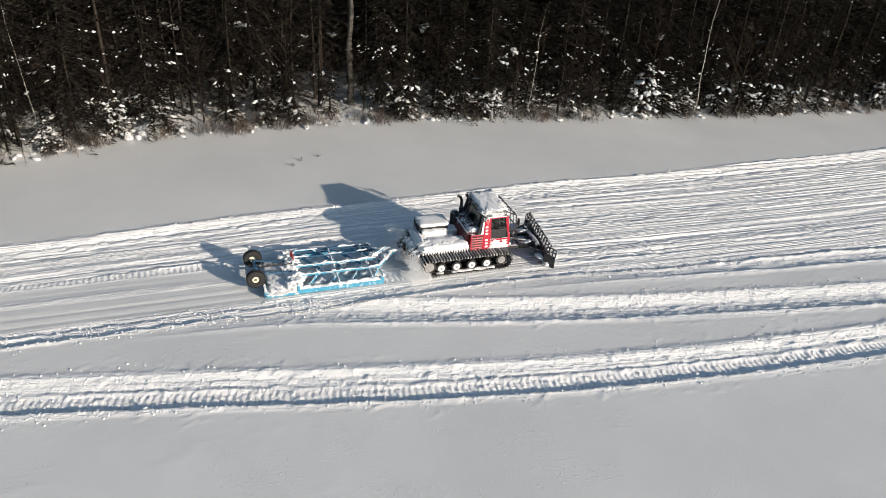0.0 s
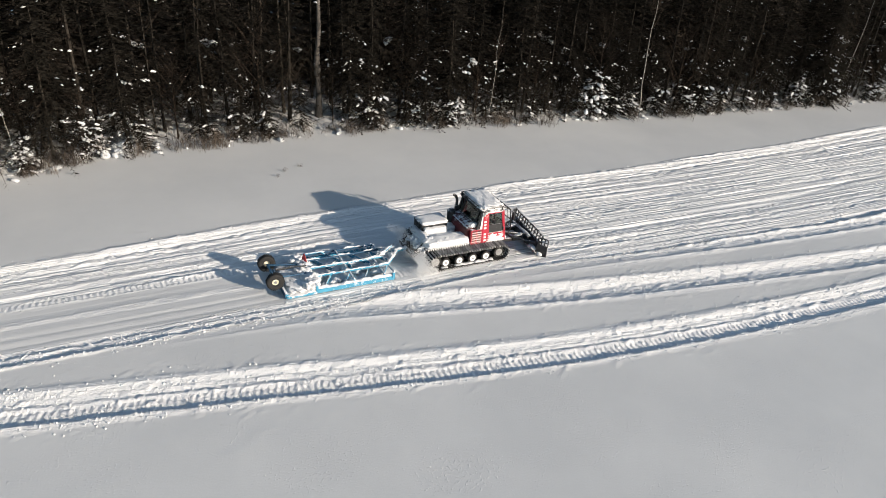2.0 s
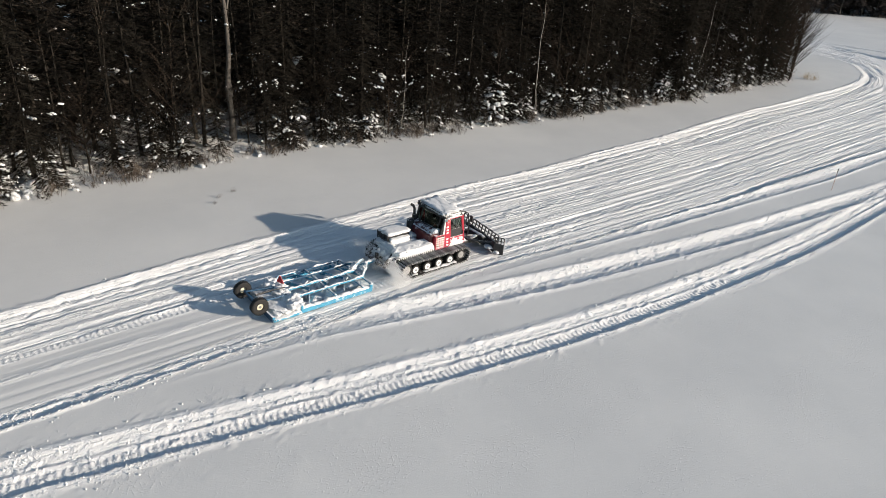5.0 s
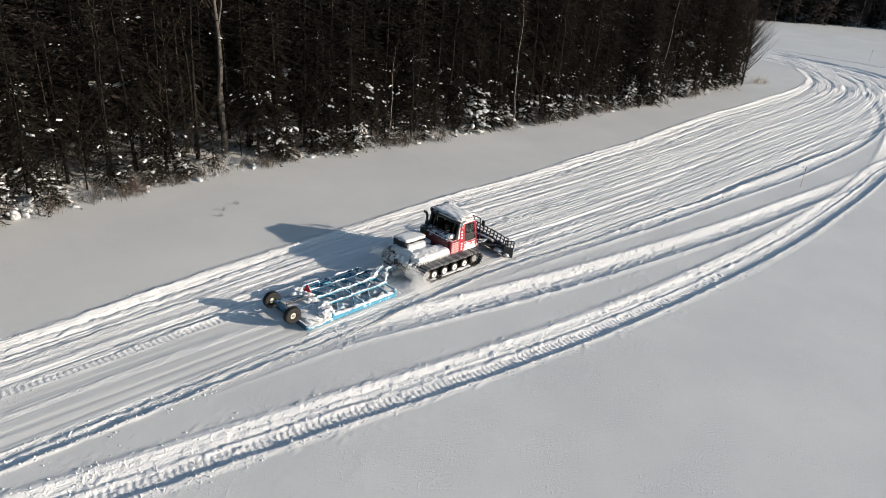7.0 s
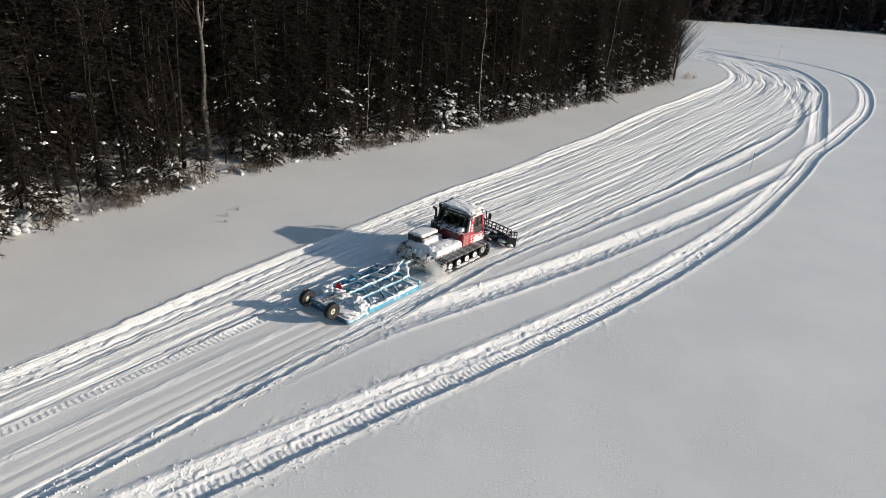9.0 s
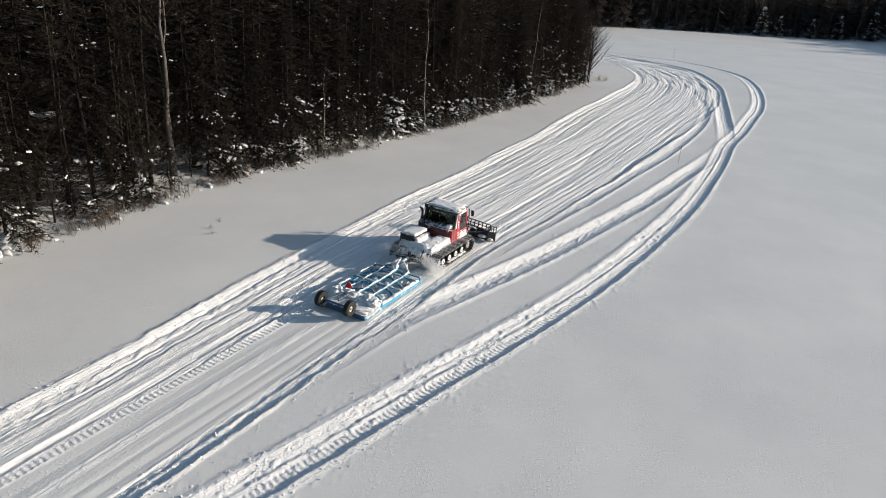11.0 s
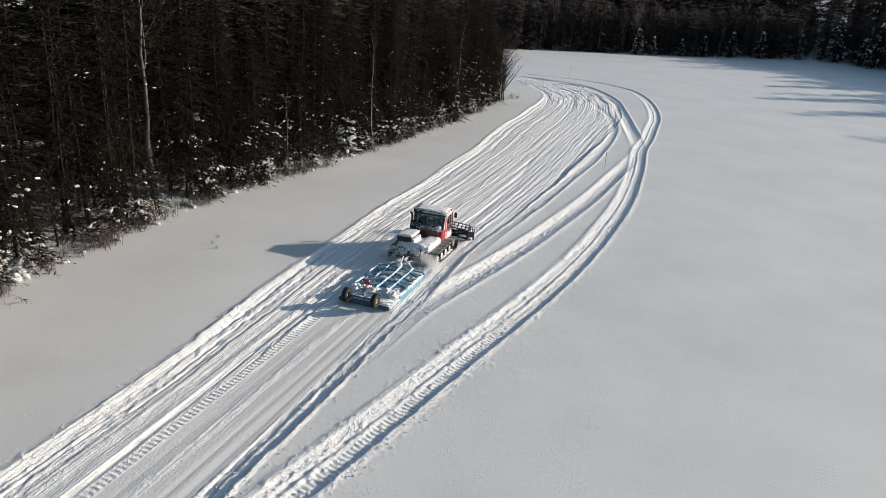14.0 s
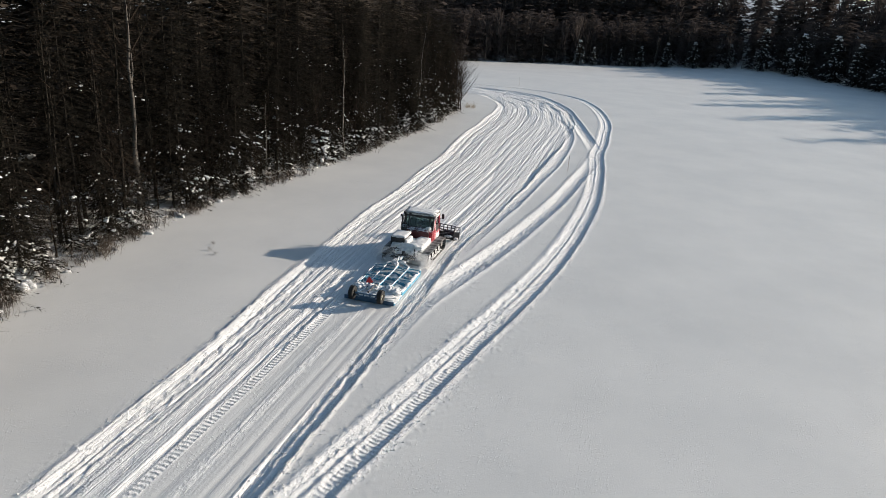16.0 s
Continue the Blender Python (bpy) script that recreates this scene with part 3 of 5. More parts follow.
# clods of broken snow along the windrow, the banks and the tracks' edges
def clods(seed, count):
    r = np.random.RandomState(seed)
    pick = r.rand(count)
    px, py = np.empty(count), np.empty(count)
    low = pick < 0.15
    n = low.sum()
    px[low], py[low] = 2 - 28 * r.rand(n) ** 1.1, -2.42 + 0.36 * r.randn(n)
    rest = np.flatnonzero(~low)
    lines = ((TRAIL[:, :2] + np.stack([0 * TRAIL[:, 3], TRAIL[:, 3] - 0.1], -1), 0.26), (OUTER + [0, 0.7], 0.36), (OUTER + [0, 0.2], 0.3), (OUTER - [0, 0.9], 0.16), (MIDDLE + [0, 0.7], 0.3), (STRAND + [0, 0.5], 0.35), (TRAIL[:, :2] - np.stack([0 * TRAIL[:, 2], TRAIL[:, 2]], -1), 0.2))
    for j, (line, spread) in enumerate(lines):
        near = line[(line[:, 0] > -26) & (line[:, 0] < 42)]
        at = rest[j::len(lines)]
        k = (len(near) * r.rand(len(at)) ** 1.25).astype(int)
        px[at], py[at] = near[k, 0] + r.rand(len(at)) - 0.5, near[k, 1] + spread * r.randn(len(at))
    clear = ~((px > -8.6) & (px < 4.4) & (py > -1.8) & (py < 1.7)) & ~((px < -7.6) & (py > -1.75) & (py < 1.5))
    clear &= vnoise(px * 0.9, py * 2.0, 66) > 0.3 * r.rand(count)
    px, py = px[clear], py[clear]
    size = 0.011 + 0.032 * r.rand(len(px)) ** 3
    oct_v = np.array([(1, 0, 0), (0, 1, 0), (-1, 0, 0), (0, -1, 0), (0, 0, 1), (0, 0, -1)], float)
    oct_f = np.array([(0, 1, 4), (1, 2, 4), (2, 3, 4), (3, 0, 4), (1, 0, 5), (2, 1, 5), (3, 2, 5), (0, 3, 5)])
    turn = r.rand(len(px)) * 6.2832
    v = oct_v[None] * (0.7 + 0.7 * r.rand(len(px), 6, 1)) * size[:, None, None]
    c, si = np.cos(turn)[:, None], np.sin(turn)[:, None]
    v = np.stack([v[..., 0] * c - v[..., 1] * si, v[..., 0] * si + v[..., 1] * c, v[..., 2] * 0.9], -1)
    v += np.stack([px, py, relief(px, py) + 0.35 * size], -1)[:, None]
    return v[:, oct_f].reshape(-1, 3, 3)


# ---- trees ----
def spruce_arrays(seed, height, radius, levels, arms, blades, bare=0.0, width=0.17, long=1.0):
    """Blades (thin triangles) of a spruce crown, living and dead ones, and the tips of its arms."""
    r = np.random.RandomState(seed)
    live, dead, tips = [], [], []
    for i in range(levels):
        f = (i + r.rand() * 0.8) / levels
        z = height * (0.06 + 0.93 * f)
        reach = radius * (1 - f) ** 0.75 * (0.75 + 0.5 * r.rand()) + 0.12
        for a in range(arms):
            if r.rand() < 0.12:
                continue
            ang = 2 * math.pi * (a + r.rand()) / arms
            L = reach * (0.6 + 0.6 * r.rand())
            droop = -0.30 - 0.25 * r.rand() + 0.45 * f
            dirv = np.array([math.cos(ang), math.sin(ang), droop])
            sidev = np.array([-math.sin(ang), math.cos(ang), 0])
            isdead = f < bare * (0.7 + 0.6 * r.rand())
            out = dead if isdead else live
            p0 = np.array([0, 0, z + r.randn() * 0.1])
            out.append((p0 - sidev * 0.025, p0 + sidev * 0.025, p0 + dirv * L))
            n = max(3, int(blades * (0.5 + 0.5 * L / radius)))
            if isdead:
                n = max(2, n // 3)
            for j in range(n):
                q = 0.15 + 0.85 * (j + r.rand()) / n
                base = p0 + dirv * L * q + np.array([0, 0, -0.05 * q * q * L])
                sgn = 1 if j % 2 else -1
                ln = long * (0.30 + 0.25 * r.rand()) * (1.15 - 0.5 * q) * min(1.0, 0.35 + L * 0.5)
                d = sidev * sgn * (0.75 + 0.3 * r.rand()) + dirv * (0.4 + 0.5 * r.rand()) + np.array([0, 0, -0.35 * r.rand() + 0.1])
                w = (dirv * 0.7 + np.array([0, 0, 0.5 * r.randn()])) * width * (0.35 if isdead else 1) * (0.7 + 0.6 * r.rand())
                out.append((base - w / 2, base + w / 2, base + d * ln))
            tips.append((p0 + dirv * L * 0.75, L, ang, f))
    return np.array(live).reshape(-1, 3, 3), np.array(dead).reshape(-1, 3, 3), tips


def tri_mesh(name, tris, mat):
    me = bpy.data.meshes.new(name)
    v = tris.reshape(-1, 3)
    n = len(v)
    me.vertices.add(n)
    me.vertices.foreach_set("co", v.ravel())
    me.loops.add(n)
    me.loops.foreach_set("vertex_index", np.arange(n))
    me.polygons.add(n // 3)
    me.polygons.foreach_set("loop_start", np.arange(0, n, 3))
    me.polygons.foreach_set("loop_total", np.full(n // 3, 3))
    me.update(calc_edges=True)
    me.materials.append(mat)
    return me


def snow_pats(tips, seed, share, size):
    """Pads and clumps of snow caught on the arms, in loose clusters."""
    r = np.random.RandomState(seed)
    ico = bmesh.new()
    bmesh.ops.create_icosphere(ico, subdivisions=1, radius=1)
    base = np.array([v.co[:] for v in ico.verts])
    faces = np.array([[v.index for v in f.verts] for f in ico.faces])
    ico.free()
    out = []
    for p, L, ang, f in tips:
        patch = vnoise(ang * 1.7 + seed, f * 20.0, seed)
        if r.rand() > share * (2.8 if patch > 0.55 else 0.15):
            continue
        for _ in range(r.randint(1, 5)):
            s = size * (0.3 + 1.25 * r.rand() ** 3)
            v = base * (1 + 0.9 * (r.rand(len(base), 1) - 0.5)) * np.array([s * (0.9 + 0.8 * r.rand()), s * (0.6 + 0.6 * r.rand()), s * (0.4 + 0.4 * r.rand())])
            c, si = math.cos(ang), math.sin(ang)
            v = np.stack([v[:, 0] * c - v[:, 1] * si, v[:, 0] * si + v[:, 1] * c, v[:, 2] - 0.25 * v[:, 0]], -1)
            at = p + np.array([r.randn() * 0.16, r.randn() * 0.16, 0.04 + 0.06 * r.rand()]) + np.array([c, si, -0.35]) * L * (0.25 - 0.5 * r.rand())
            out.append((v + at)[faces])
    return np.array(out).reshape(-1, 3, 3)


def trunk_mesh(name, height, r0, mat, lean=0.0, seg=7, seed=0, wob=0.05):
    r = random.Random(seed)
    rings, faces = [], []
    verts = []
    n = 9
    for i in range(n + 1):
        f = i / n
        cx, cy = lean * height * f * f + wob * r.uniform(-1, 1) * (i > 0), wob * r.uniform(-1, 1) * (i > 0)
        rad = r0 * (1 - 0.93 * f) * (1.35 if i == 0 else 1)
        for j in range(seg):
            a = 2 * math.pi * j / seg
            verts.append((cx + rad * math.cos(a), cy + rad * math.sin(a), -0.3 + (height + 0.3) * f))
    for i in range(n):
        for j in range(seg):
            faces.append((i * seg + j, i * seg + (j + 1) % seg, (i + 1) * seg + (j + 1) % seg, (i + 1) * seg + j))
    me = bpy.data.meshes.new(name)
    me.from_pydata(verts, [], faces)
    me.polygons.foreach_set("use_smooth", np.ones(len(faces), bool))
    me.materials.append(mat)
    return me


def spruce(seed, height, radius, levels, arms, blades, bare, snow, label, snow_size=0.085, width=0.078, long=0.62):
    t = root("spruce", label, "spruce tree", "spruces along the forest edge")
    live, dead, tips = spruce_arrays(seed, height, radius, levels, arms, blades, bare, width, long)
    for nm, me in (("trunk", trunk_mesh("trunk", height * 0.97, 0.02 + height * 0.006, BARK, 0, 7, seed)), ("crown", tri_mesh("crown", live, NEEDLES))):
        new(nm, me).parent = t
    if len(dead):
        tagged(new("dead_wood", tri_mesh("dead_wood", dead, DEAD)), "bare grey-brown lower branches", "", "", "stuff").parent = t
    if snow:
        pats = snow_pats([q for q in tips if q[3] < (0.62 if height > 6 else 0.85)], seed, snow, snow_size)
        if len(pats):
            tagged(new("snow_load", tri_mesh("snow_load", pats, SNOW_CAKED)), "small pads of snow on the boughs", "", "", "stuff").parent = t
    return t


def bare_tree(name, seed, height, r0, mat, lean, label, category, forks=26, spread=0.35, start=0.35, twigs=7):
    """A leafless tree: trunk, limbs and fine twigs."""
    r = np.random.RandomState(seed)
    t = root(name, label, category, "leafless trees at the forest edge")
    new("trunk", trunk_mesh("trunk", height, r0, mat, lean, 8, seed, 0.10 + 0.5 * max(0, r0 - 0.1))).parent = t
    limbs, fine = [], []

    def spike(out, p, d, w):
        d = np.array(d)
        s = np.cross(d, [0.3, 0.5, 1.0])
        s /= np.linalg.norm(s) + 1e-6
        q = np.cross(d, s)
        q /= np.linalg.norm(q) + 1e-6
        a, b, c = p + s * w, p - s * w * 0.5 + q * w * 0.87, p - s * w * 0.5 - q * w * 0.87
        e = p + d
        out.extend([(a, b, e), (b, c, e), (c, a, e)])

    for i in range(forks):
        f = start + (0.97 - start) * (i + r.rand()) / forks
        ang = r.rand() * 2 * math.pi
        L = height * spread * (1.1 - f) * (0.5 + 0.8 * r.rand()) + 0.4
        p = np.array([lean * height * f * f, 0, height * f])
        d = np.array([math.cos(ang) * 0.7, math.sin(ang) * 0.7, 0.75 + 0.4 * r.rand()]) * L
        spike(limbs, p, d, r0 * 0.35 * (1.1 - f) + 0.008)
        for j in range(twigs):
            q = 0.25 + 0.75 * r.rand()
            a2 = ang + r.randn() * 0.9
            d2 = np.array([math.cos(a2) * 0.6, math.sin(a2) * 0.6, 0.5 + 0.5 * r.rand()]) * L * (0.25 + 0.35 * r.rand())
            spike(fine, p + d * q, d2, 0.009)
    tagged(new("limb_work", tri_mesh("limb_work", np.array(limbs).reshape(-1, 3, 3), TWIG)), "", "", "", "stuff").parent = t
    tagged(new("twig_work", tri_mesh("twig_work", np.array(fine).reshape(-1, 3, 3), TWIG)), "", "", "", "stuff").parent = t
    return t


rng = random.Random(11)
protos = [
    spruce(1, 15.0, 2.7, 40, 9, 24, 0.10, 0.02, "tall dark spruce with a dense crown and little snow", 0.065),
    spruce(2, 13.0, 2.5, 36, 9, 24, 0.05, 0.05, "dark spruce with small pads of snow on its boughs", 0.075),
    spruce(3, 17.0, 2.5, 42, 8, 22, 0.35, 0.012, "tall spruce with bare grey-brown lower branches", 0.06),
    spruce(4, 9.0, 2.3, 28, 9, 22, 0.0, 0.09, "middling dark spruce flecked with snow", 0.08),
    spruce(5, 5.0, 1.8, 19, 9, 20, 0.0, 0.11, "young spruce with snow on its boughs", 0.09),
    spruce(6, 2.4, 1.2, 11, 9, 16, 0.0, 0.16, "small spruce sapling loaded with snow at the field's edge", 0.11),
    spruce(7, 3.6, 1.7, 14, 10, 14, 0.0, 0.6, "young spruce bowed under thick white snow", 0.15),
]
second = [
    spruce(11, 15.0, 2.7, 34, 9, 12, 0.10, 0.01, "tall dark spruce behind the forest edge", 0.16, 0.12, 0.7),
    spruce(12, 17.0, 2.5, 36, 9, 11, 0.30, 0.0, "tall dark spruce with bare lower branches behind the edge", 0.16, 0.12, 0.7),
]


def plant(proto, x, y, s=1.0):
    m = Matrix.Translation((x, y, ground_z(x, y) - 0.05)) @ pose(0, 0, 0, rng.uniform(-2, 2), rng.uniform(-2, 2), rng.uniform(0, 360))
    t = copy_thing(proto, m)
    t.scale = (s * rng.uniform(0.9, 1.1), s * rng.uniform(0.9, 1.1), s)
    return t


def remove(t):
    for o in (*t.children_recursive, t):
        bpy.data.objects.remove(o)


x = -29.0
while x < 84:
    y0 = edge_y(x)
    if -1.7 < x < 0.9:
        x += 1.2
        continue
    plant(rng.choice(protos[:4]), x, y0 + rng.uniform(1.8, 3.0), rng.uniform(0.85, 1.15))
    if rng.random() < 0.75:
        plant(rng.choice(protos[3:5]), x + rng.uniform(-1, 1), y0 + rng.uniform(0.9, 1.8), rng.uniform(0.7, 1.15))
    if rng.random() < 0.7:
        plant(protos[5], x + rng.uniform(-1, 1), y0 + rng.uniform(0.3, 0.8), rng.uniform(0.5, 1.2))
    x += rng.uniform(1.5, 2.4)
for row, (gap, deep) in enumerate(((2.3, 4.6), (2.5, 7.4))):
    x = -29.0 + row
    while x < 82:
        if not (-1.8 < x < 1.4) and not (x < 3 and rng.random() < 0.15):
            plant(rng.choice(second), x, edge_y(x) + deep + rng.uniform(-1.3, 1.3), rng.uniform(0.85, 1.2))
        x += gap * rng.uniform(0.7, 1.3)


def deep_woods(seed, places, heights, kinds, name, label, mat=None):
    """Trees too deep or far to tell apart, joined."""
    r = np.random.RandomState(seed)
    px, py = np.array(places).T
    pz = relief(px, py)
    out, stems = [], []
    for X0, Y0, Z0 in zip(px, py, pz):
        h = heights[0] + (heights[1] - heights[0]) * r.rand()
        a = r.rand() * 6.28
        c, si = math.cos(a) * h, math.sin(a) * h
        v = kinds[r.randint(len(kinds))]
        out.append(np.stack([v[..., 0] * c - v[..., 1] * si + X0, v[..., 0] * si + v[..., 1] * c + Y0, v[..., 2] * h + Z0], -1))
        w = 0.006 * h
        for b in (0, 2.1, 4.2):
            stems.append([(X0 + w * math.cos(b), Y0 + w * math.sin(b), Z0 - 0.2), (X0 + w * math.cos(b + 2.1), Y0 + w * math.sin(b + 2.1), Z0 - 0.2), (X0, Y0, Z0 + h * 0.95)])
    e = root(name, label, "forest")
    tagged(e, "", "", "", "stuff")
    tagged(new("crown", tri_mesh("crown", np.concatenate(out), mat or NEEDLES)), "", "", "", "stuff").parent = e
    tagged(new("trunk", tri_mesh("trunk", np.array(stems), BARK)), "", "", "", "stuff").parent = e
    return e


places = []
for row in range(4):
    x = -34.0
    while x < 84:
        if not (-4 < x < 1.5 and row < 1) and not (x < 3 and rng.random() < 0.2):
            places.append((x, edge_y(x) + 10.5 + row * 3.0 + rng.uniform(-1.5, 1.5)))
        x += rng.uniform(1.8, 3.4)
inner = [spruce_arrays(90 + i, 1.0, 0.17, 26, 8, 7, 0.0, 0.019, 0.4)[0] for i in range(3)]
deep_woods(5, places, (13, 19), inner, "forest_interior", "dense spruce forest behind the edge, coloured lighter to lift its gaps", INNER)
# the edge that turns away behind the corner
for i in range(14):
    f = i / 13
    plant(rng.choice(protos[:4]), 84.5 + rng.uniform(0, 1.5), 30 + 30 * f, rng.uniform(0.85, 1.15))
for lx, s in ((20.0, 1.1), (23.2, 0.6), (41.0, 0.7), (-18.0, 0.55), (-14.6, 0.7), (9.0, 0.6), (31.5, 0.5), (52.0, 0.6)):
    plant(protos[6], lx, edge_y(lx) + 0.7, s)
for i in range(13):
    lx = -20 + 84 * rng.random()
    plant(protos[5], lx, edge_y(lx) + rng.uniform(0.1, 0.9), rng.uniform(0.35, 0.9))
for t in protos + second:
    remove(t)

# leafless trees that stand out at the edge
oak = bare_tree("maple", 21, 18, 0.22, MAPLE, 0.02, "large leafless tree with a pale grey trunk", "bare tree", 30, 0.42, 0.45, 8)
fork = new("fork", trunk_mesh("fork", 11.5, 0.13, MAPLE, 0.10, 8, 31, 0.12))
fork.parent = oak
fork.matrix_basis = pose(0.05, 0, 3.4)
oak.matrix_basis = pose(-0.4, 20.2, 0.3, 0, 0, 15)
birch = bare_tree("birch", 22, 12, 0.048, BIRCH, 0.05, "slender leafless birch with white bark", "birch tree", 22, 0.22, 0.55, 6)
birch.matrix_basis = pose(24.0, 15.4, 0.2, 0, 0, 200)
for bx, by, s, rz in ((11.5, 17.0, 0.62, 20), (-18.5, 16.0, 0.7, 150), (47.5, 15.0, 1.05, 320)):
    copy_thing(birch, pose(bx, by, 0.2, 0, 0, rz)).scale = (s, s, s)
alder = bare_tree("alder", 23, 8, 0.09, TWIG, 0.04, "leafless brown alder with many fine twigs", "bare tree", 34, 0.5, 0.12, 10)
alder.matrix_basis = pose(65.5, 15.0, 0.2)
stem = bare_tree("young_maple", 24, 13, 0.08, BARK, 0.02, "thin leafless dark tree between the spruces", "bare tree", 14, 0.2, 0.5, 5)
stem.matrix_basis = pose(-4.2, 19.6, 0.2)
for bx, dy, s in ((-11, 2.6, 0.9), (-2.2, 3.6, 1.1), (1.2, 5.2, 1.2), (1.9, 3.4, 1.3), (0.4, 7.0, 1.25), (6.5, 2.4, 0.7), (30, 1.0, 0.9), (50, 1.5, 1.2), (-8, 2.4, 1.1), (-5.5, 4.4, 1.2), (-13.5, 3.6, 1.1)):
    copy_thing(stem, pose(bx, edge_y(bx) + dy, 0.2, 0, 0, bx * 91 % 360)).scale = (s, s, s)
for bx, by, s in ((63.5, 14.8, 1.1), (68.5, 16.2, 1.0), (61.0, 15.0, 1.0), (72, 18.4, 1.0), (59, 15.6, 1.2), (55.5, 15.0, 0.9), (64.5, 17, 1.4), (67.0, 14.9, 0.9), (70.0, 16.6, 1.1), (71.5, 17.8, 1.2), (74, 19.6, 1.3), (76, 21.2, 1.2), (79, 23.6, 1.3), (82, 28, 1.3), (83.5, 33, 1.4), (66.0, 13.8, 0.8), (67.6, 14.4, 1.0), (69.0, 15.0, 0.9), (70.6, 16.0, 1.1), (72.4, 17.4, 1.2), (68.2, 15.8, 1.3), (65.0, 14.2, 0.7), (63.0, 14.0, 0.6), (-20.5, 13.6, 0.7), (-22.5, 12.0, 0.8), (-24, 11, 0.9), (28, 15.8, 0.8), (-17.5, 16.8, 0.6), *[(-15 + i * 5.1, edge_y(-15 + i * 5.1) + 0.9 + 1.3 * (i * 0.618 % 1), 0.45 + 0.5 * (i * 0.414 % 1)) for i in range(14)]):
    copy_thing(alder, pose(bx, by, 0.2, 0, 0, bx * 77 % 360)).scale = (s, s, s)


def bush(seed, label):
    r = np.random.RandomState(seed)
    t = root("bush", label, "bush", "twiggy bushes at the field's edge")
    tw = []
    for i in range(46):
        a, L = r.rand() * 6.28, 0.5 + 0.8 * r.rand()
        d = np.array([math.cos(a) * (0.2 + 0.5 * r.rand()), math.sin(a) * (0.2 + 0.5 * r.rand()), 0.7 + 0.4 * r.rand()]) * L
        p = np.array([r.randn() * 0.35, r.randn() * 0.25, -0.1])
        s = np.array([-math.sin(a), math.cos(a), 0]) * 0.009
        tw.append((p - s, p + s, p + d))
        for j in range(4):
            b = p + d * (0.3 + 0.6 * r.rand())
            e = np.array([r.randn() * 0.5, r.randn() * 0.5, 0.5 + r.rand() * 0.4]) * L * 0.35
            tw.append((b - s * 0.7, b + s * 0.7, b + e))
    tagged(new("twig_work", tri_mesh("twig_work", np.array(tw), BRUSH)), "", "", "", "stuff").parent = t
    return t


bush_proto = bush(3, "low leafless brown bush poking out of the snow")
for i in range(90):
    bx = -18 + 74 * rng.random() ** 1.8
    by = edge_y(bx) + rng.uniform(-0.5, 0.9)
    s = rng.uniform(0.5, 1.4)
    copy_thing(bush_proto, pose(bx, by, ground_z(bx, by), 0, 0, rng.uniform(0, 360))).scale = (s, s, s)
remove(bush_proto)
for gx0, gy0 in ((69.5, 13.2), (71, 13.9), (70.3, 12.6)):
    b = bush(int(gx0 * 10), "dry yellow grass sticking out of the snow beside the trail")
    b.matrix_basis = pose(gx0, gy0, ground_z(gx0, gy0) - 0.05)
    b.scale = (1.1, 1.1, 0.8)
    b.children[0].data.materials[0] = GRASS


def heap(seed, size, label):
    bm = bmesh.new()
    r = random.Random(seed)
    lump(bm, (r.uniform(-0.4, 0.4) * size, r.uniform(-0.3, 0.3) * size, 0.08 * size), (size * r.uniform(0.5, 1.0), size * r.uniform(0.4, 0.8), size * r.uniform(0.4, 0.7)), 0.4, 1.8, 2)
    ob = part("snow_mound", bm, SNOW_CAKED, None, label, True)
    return tagged(ob, "", "snow mound", "snow mounds under the forest edge")


heaps = [heap(i, 0.8, "rounded mound of snow on a buried shrub at the forest edge") for i in range(3)]
for i in range(170):
    hx = rng.uniform(-20, 64)
    hy = edge_y(hx) + rng.uniform(-0.15, 0.9)
    s = rng.uniform(0.25, 0.9)
    copy_thing(heaps[i % 3], pose(hx, hy, ground_z(hx, hy), 0, 0, rng.uniform(0, 360))).scale = (s * 1.2, s, s * 0.6)
for i in range(16):
    hx = -15 + rng.uniform(-1.8, 2.4)
    hy = edge_y(hx) + rng.uniform(0.1, 1.6)
    s = rng.uniform(0.6, 1.5)
    copy_thing(heaps[i % 3], pose(hx, hy, ground_z(hx, hy), 0, 0, rng.uniform(0, 360))).scale = (s, s, s)
for h in heaps:
    bpy.data.objects.remove(h)

# ---- the forest across the field ----
FAR_EDGE = curve([(128, 78), (158, 52), (178, 34), (200, 6), (220, -25), (228, -50), (214, -68), (190, -78), (164, -84), (140, -86), (118, -92), (98, -110), (64, -142)], 2.0)


places = []
fs = np.concatenate([[0], np.cumsum(np.hypot(*np.diff(FAR_EDGE[:, :2], axis=0).T))])
ftan = np.gradient(FAR_EDGE, axis=0)
ftan /= np.linalg.norm(ftan, axis=1)[:, None]
for row in range(15):
    d = 0.1 * fs[-1]
    while d < fs[-1]:
        k = min(int(np.searchsorted(fs, d)), len(fs) - 1)
        off = 2.0 + row * (4.0 + 0.32 * row) + rng.uniform(0, 3)
        places.append(tuple(FAR_EDGE[k] + np.array([-ftan[k, 1], ftan[k, 0]]) * off))
        d += rng.uniform(2.2, 4.4) * (1 + 0.03 * row)
slope = []
for i in range(240):
    k = int(len(fs) * (0.4 + 0.5 * rng.random()))
    slope.append(tuple(FAR_EDGE[k] + np.array([-ftan[k, 1], ftan[k, 0]]) * rng.uniform(34, 125)))


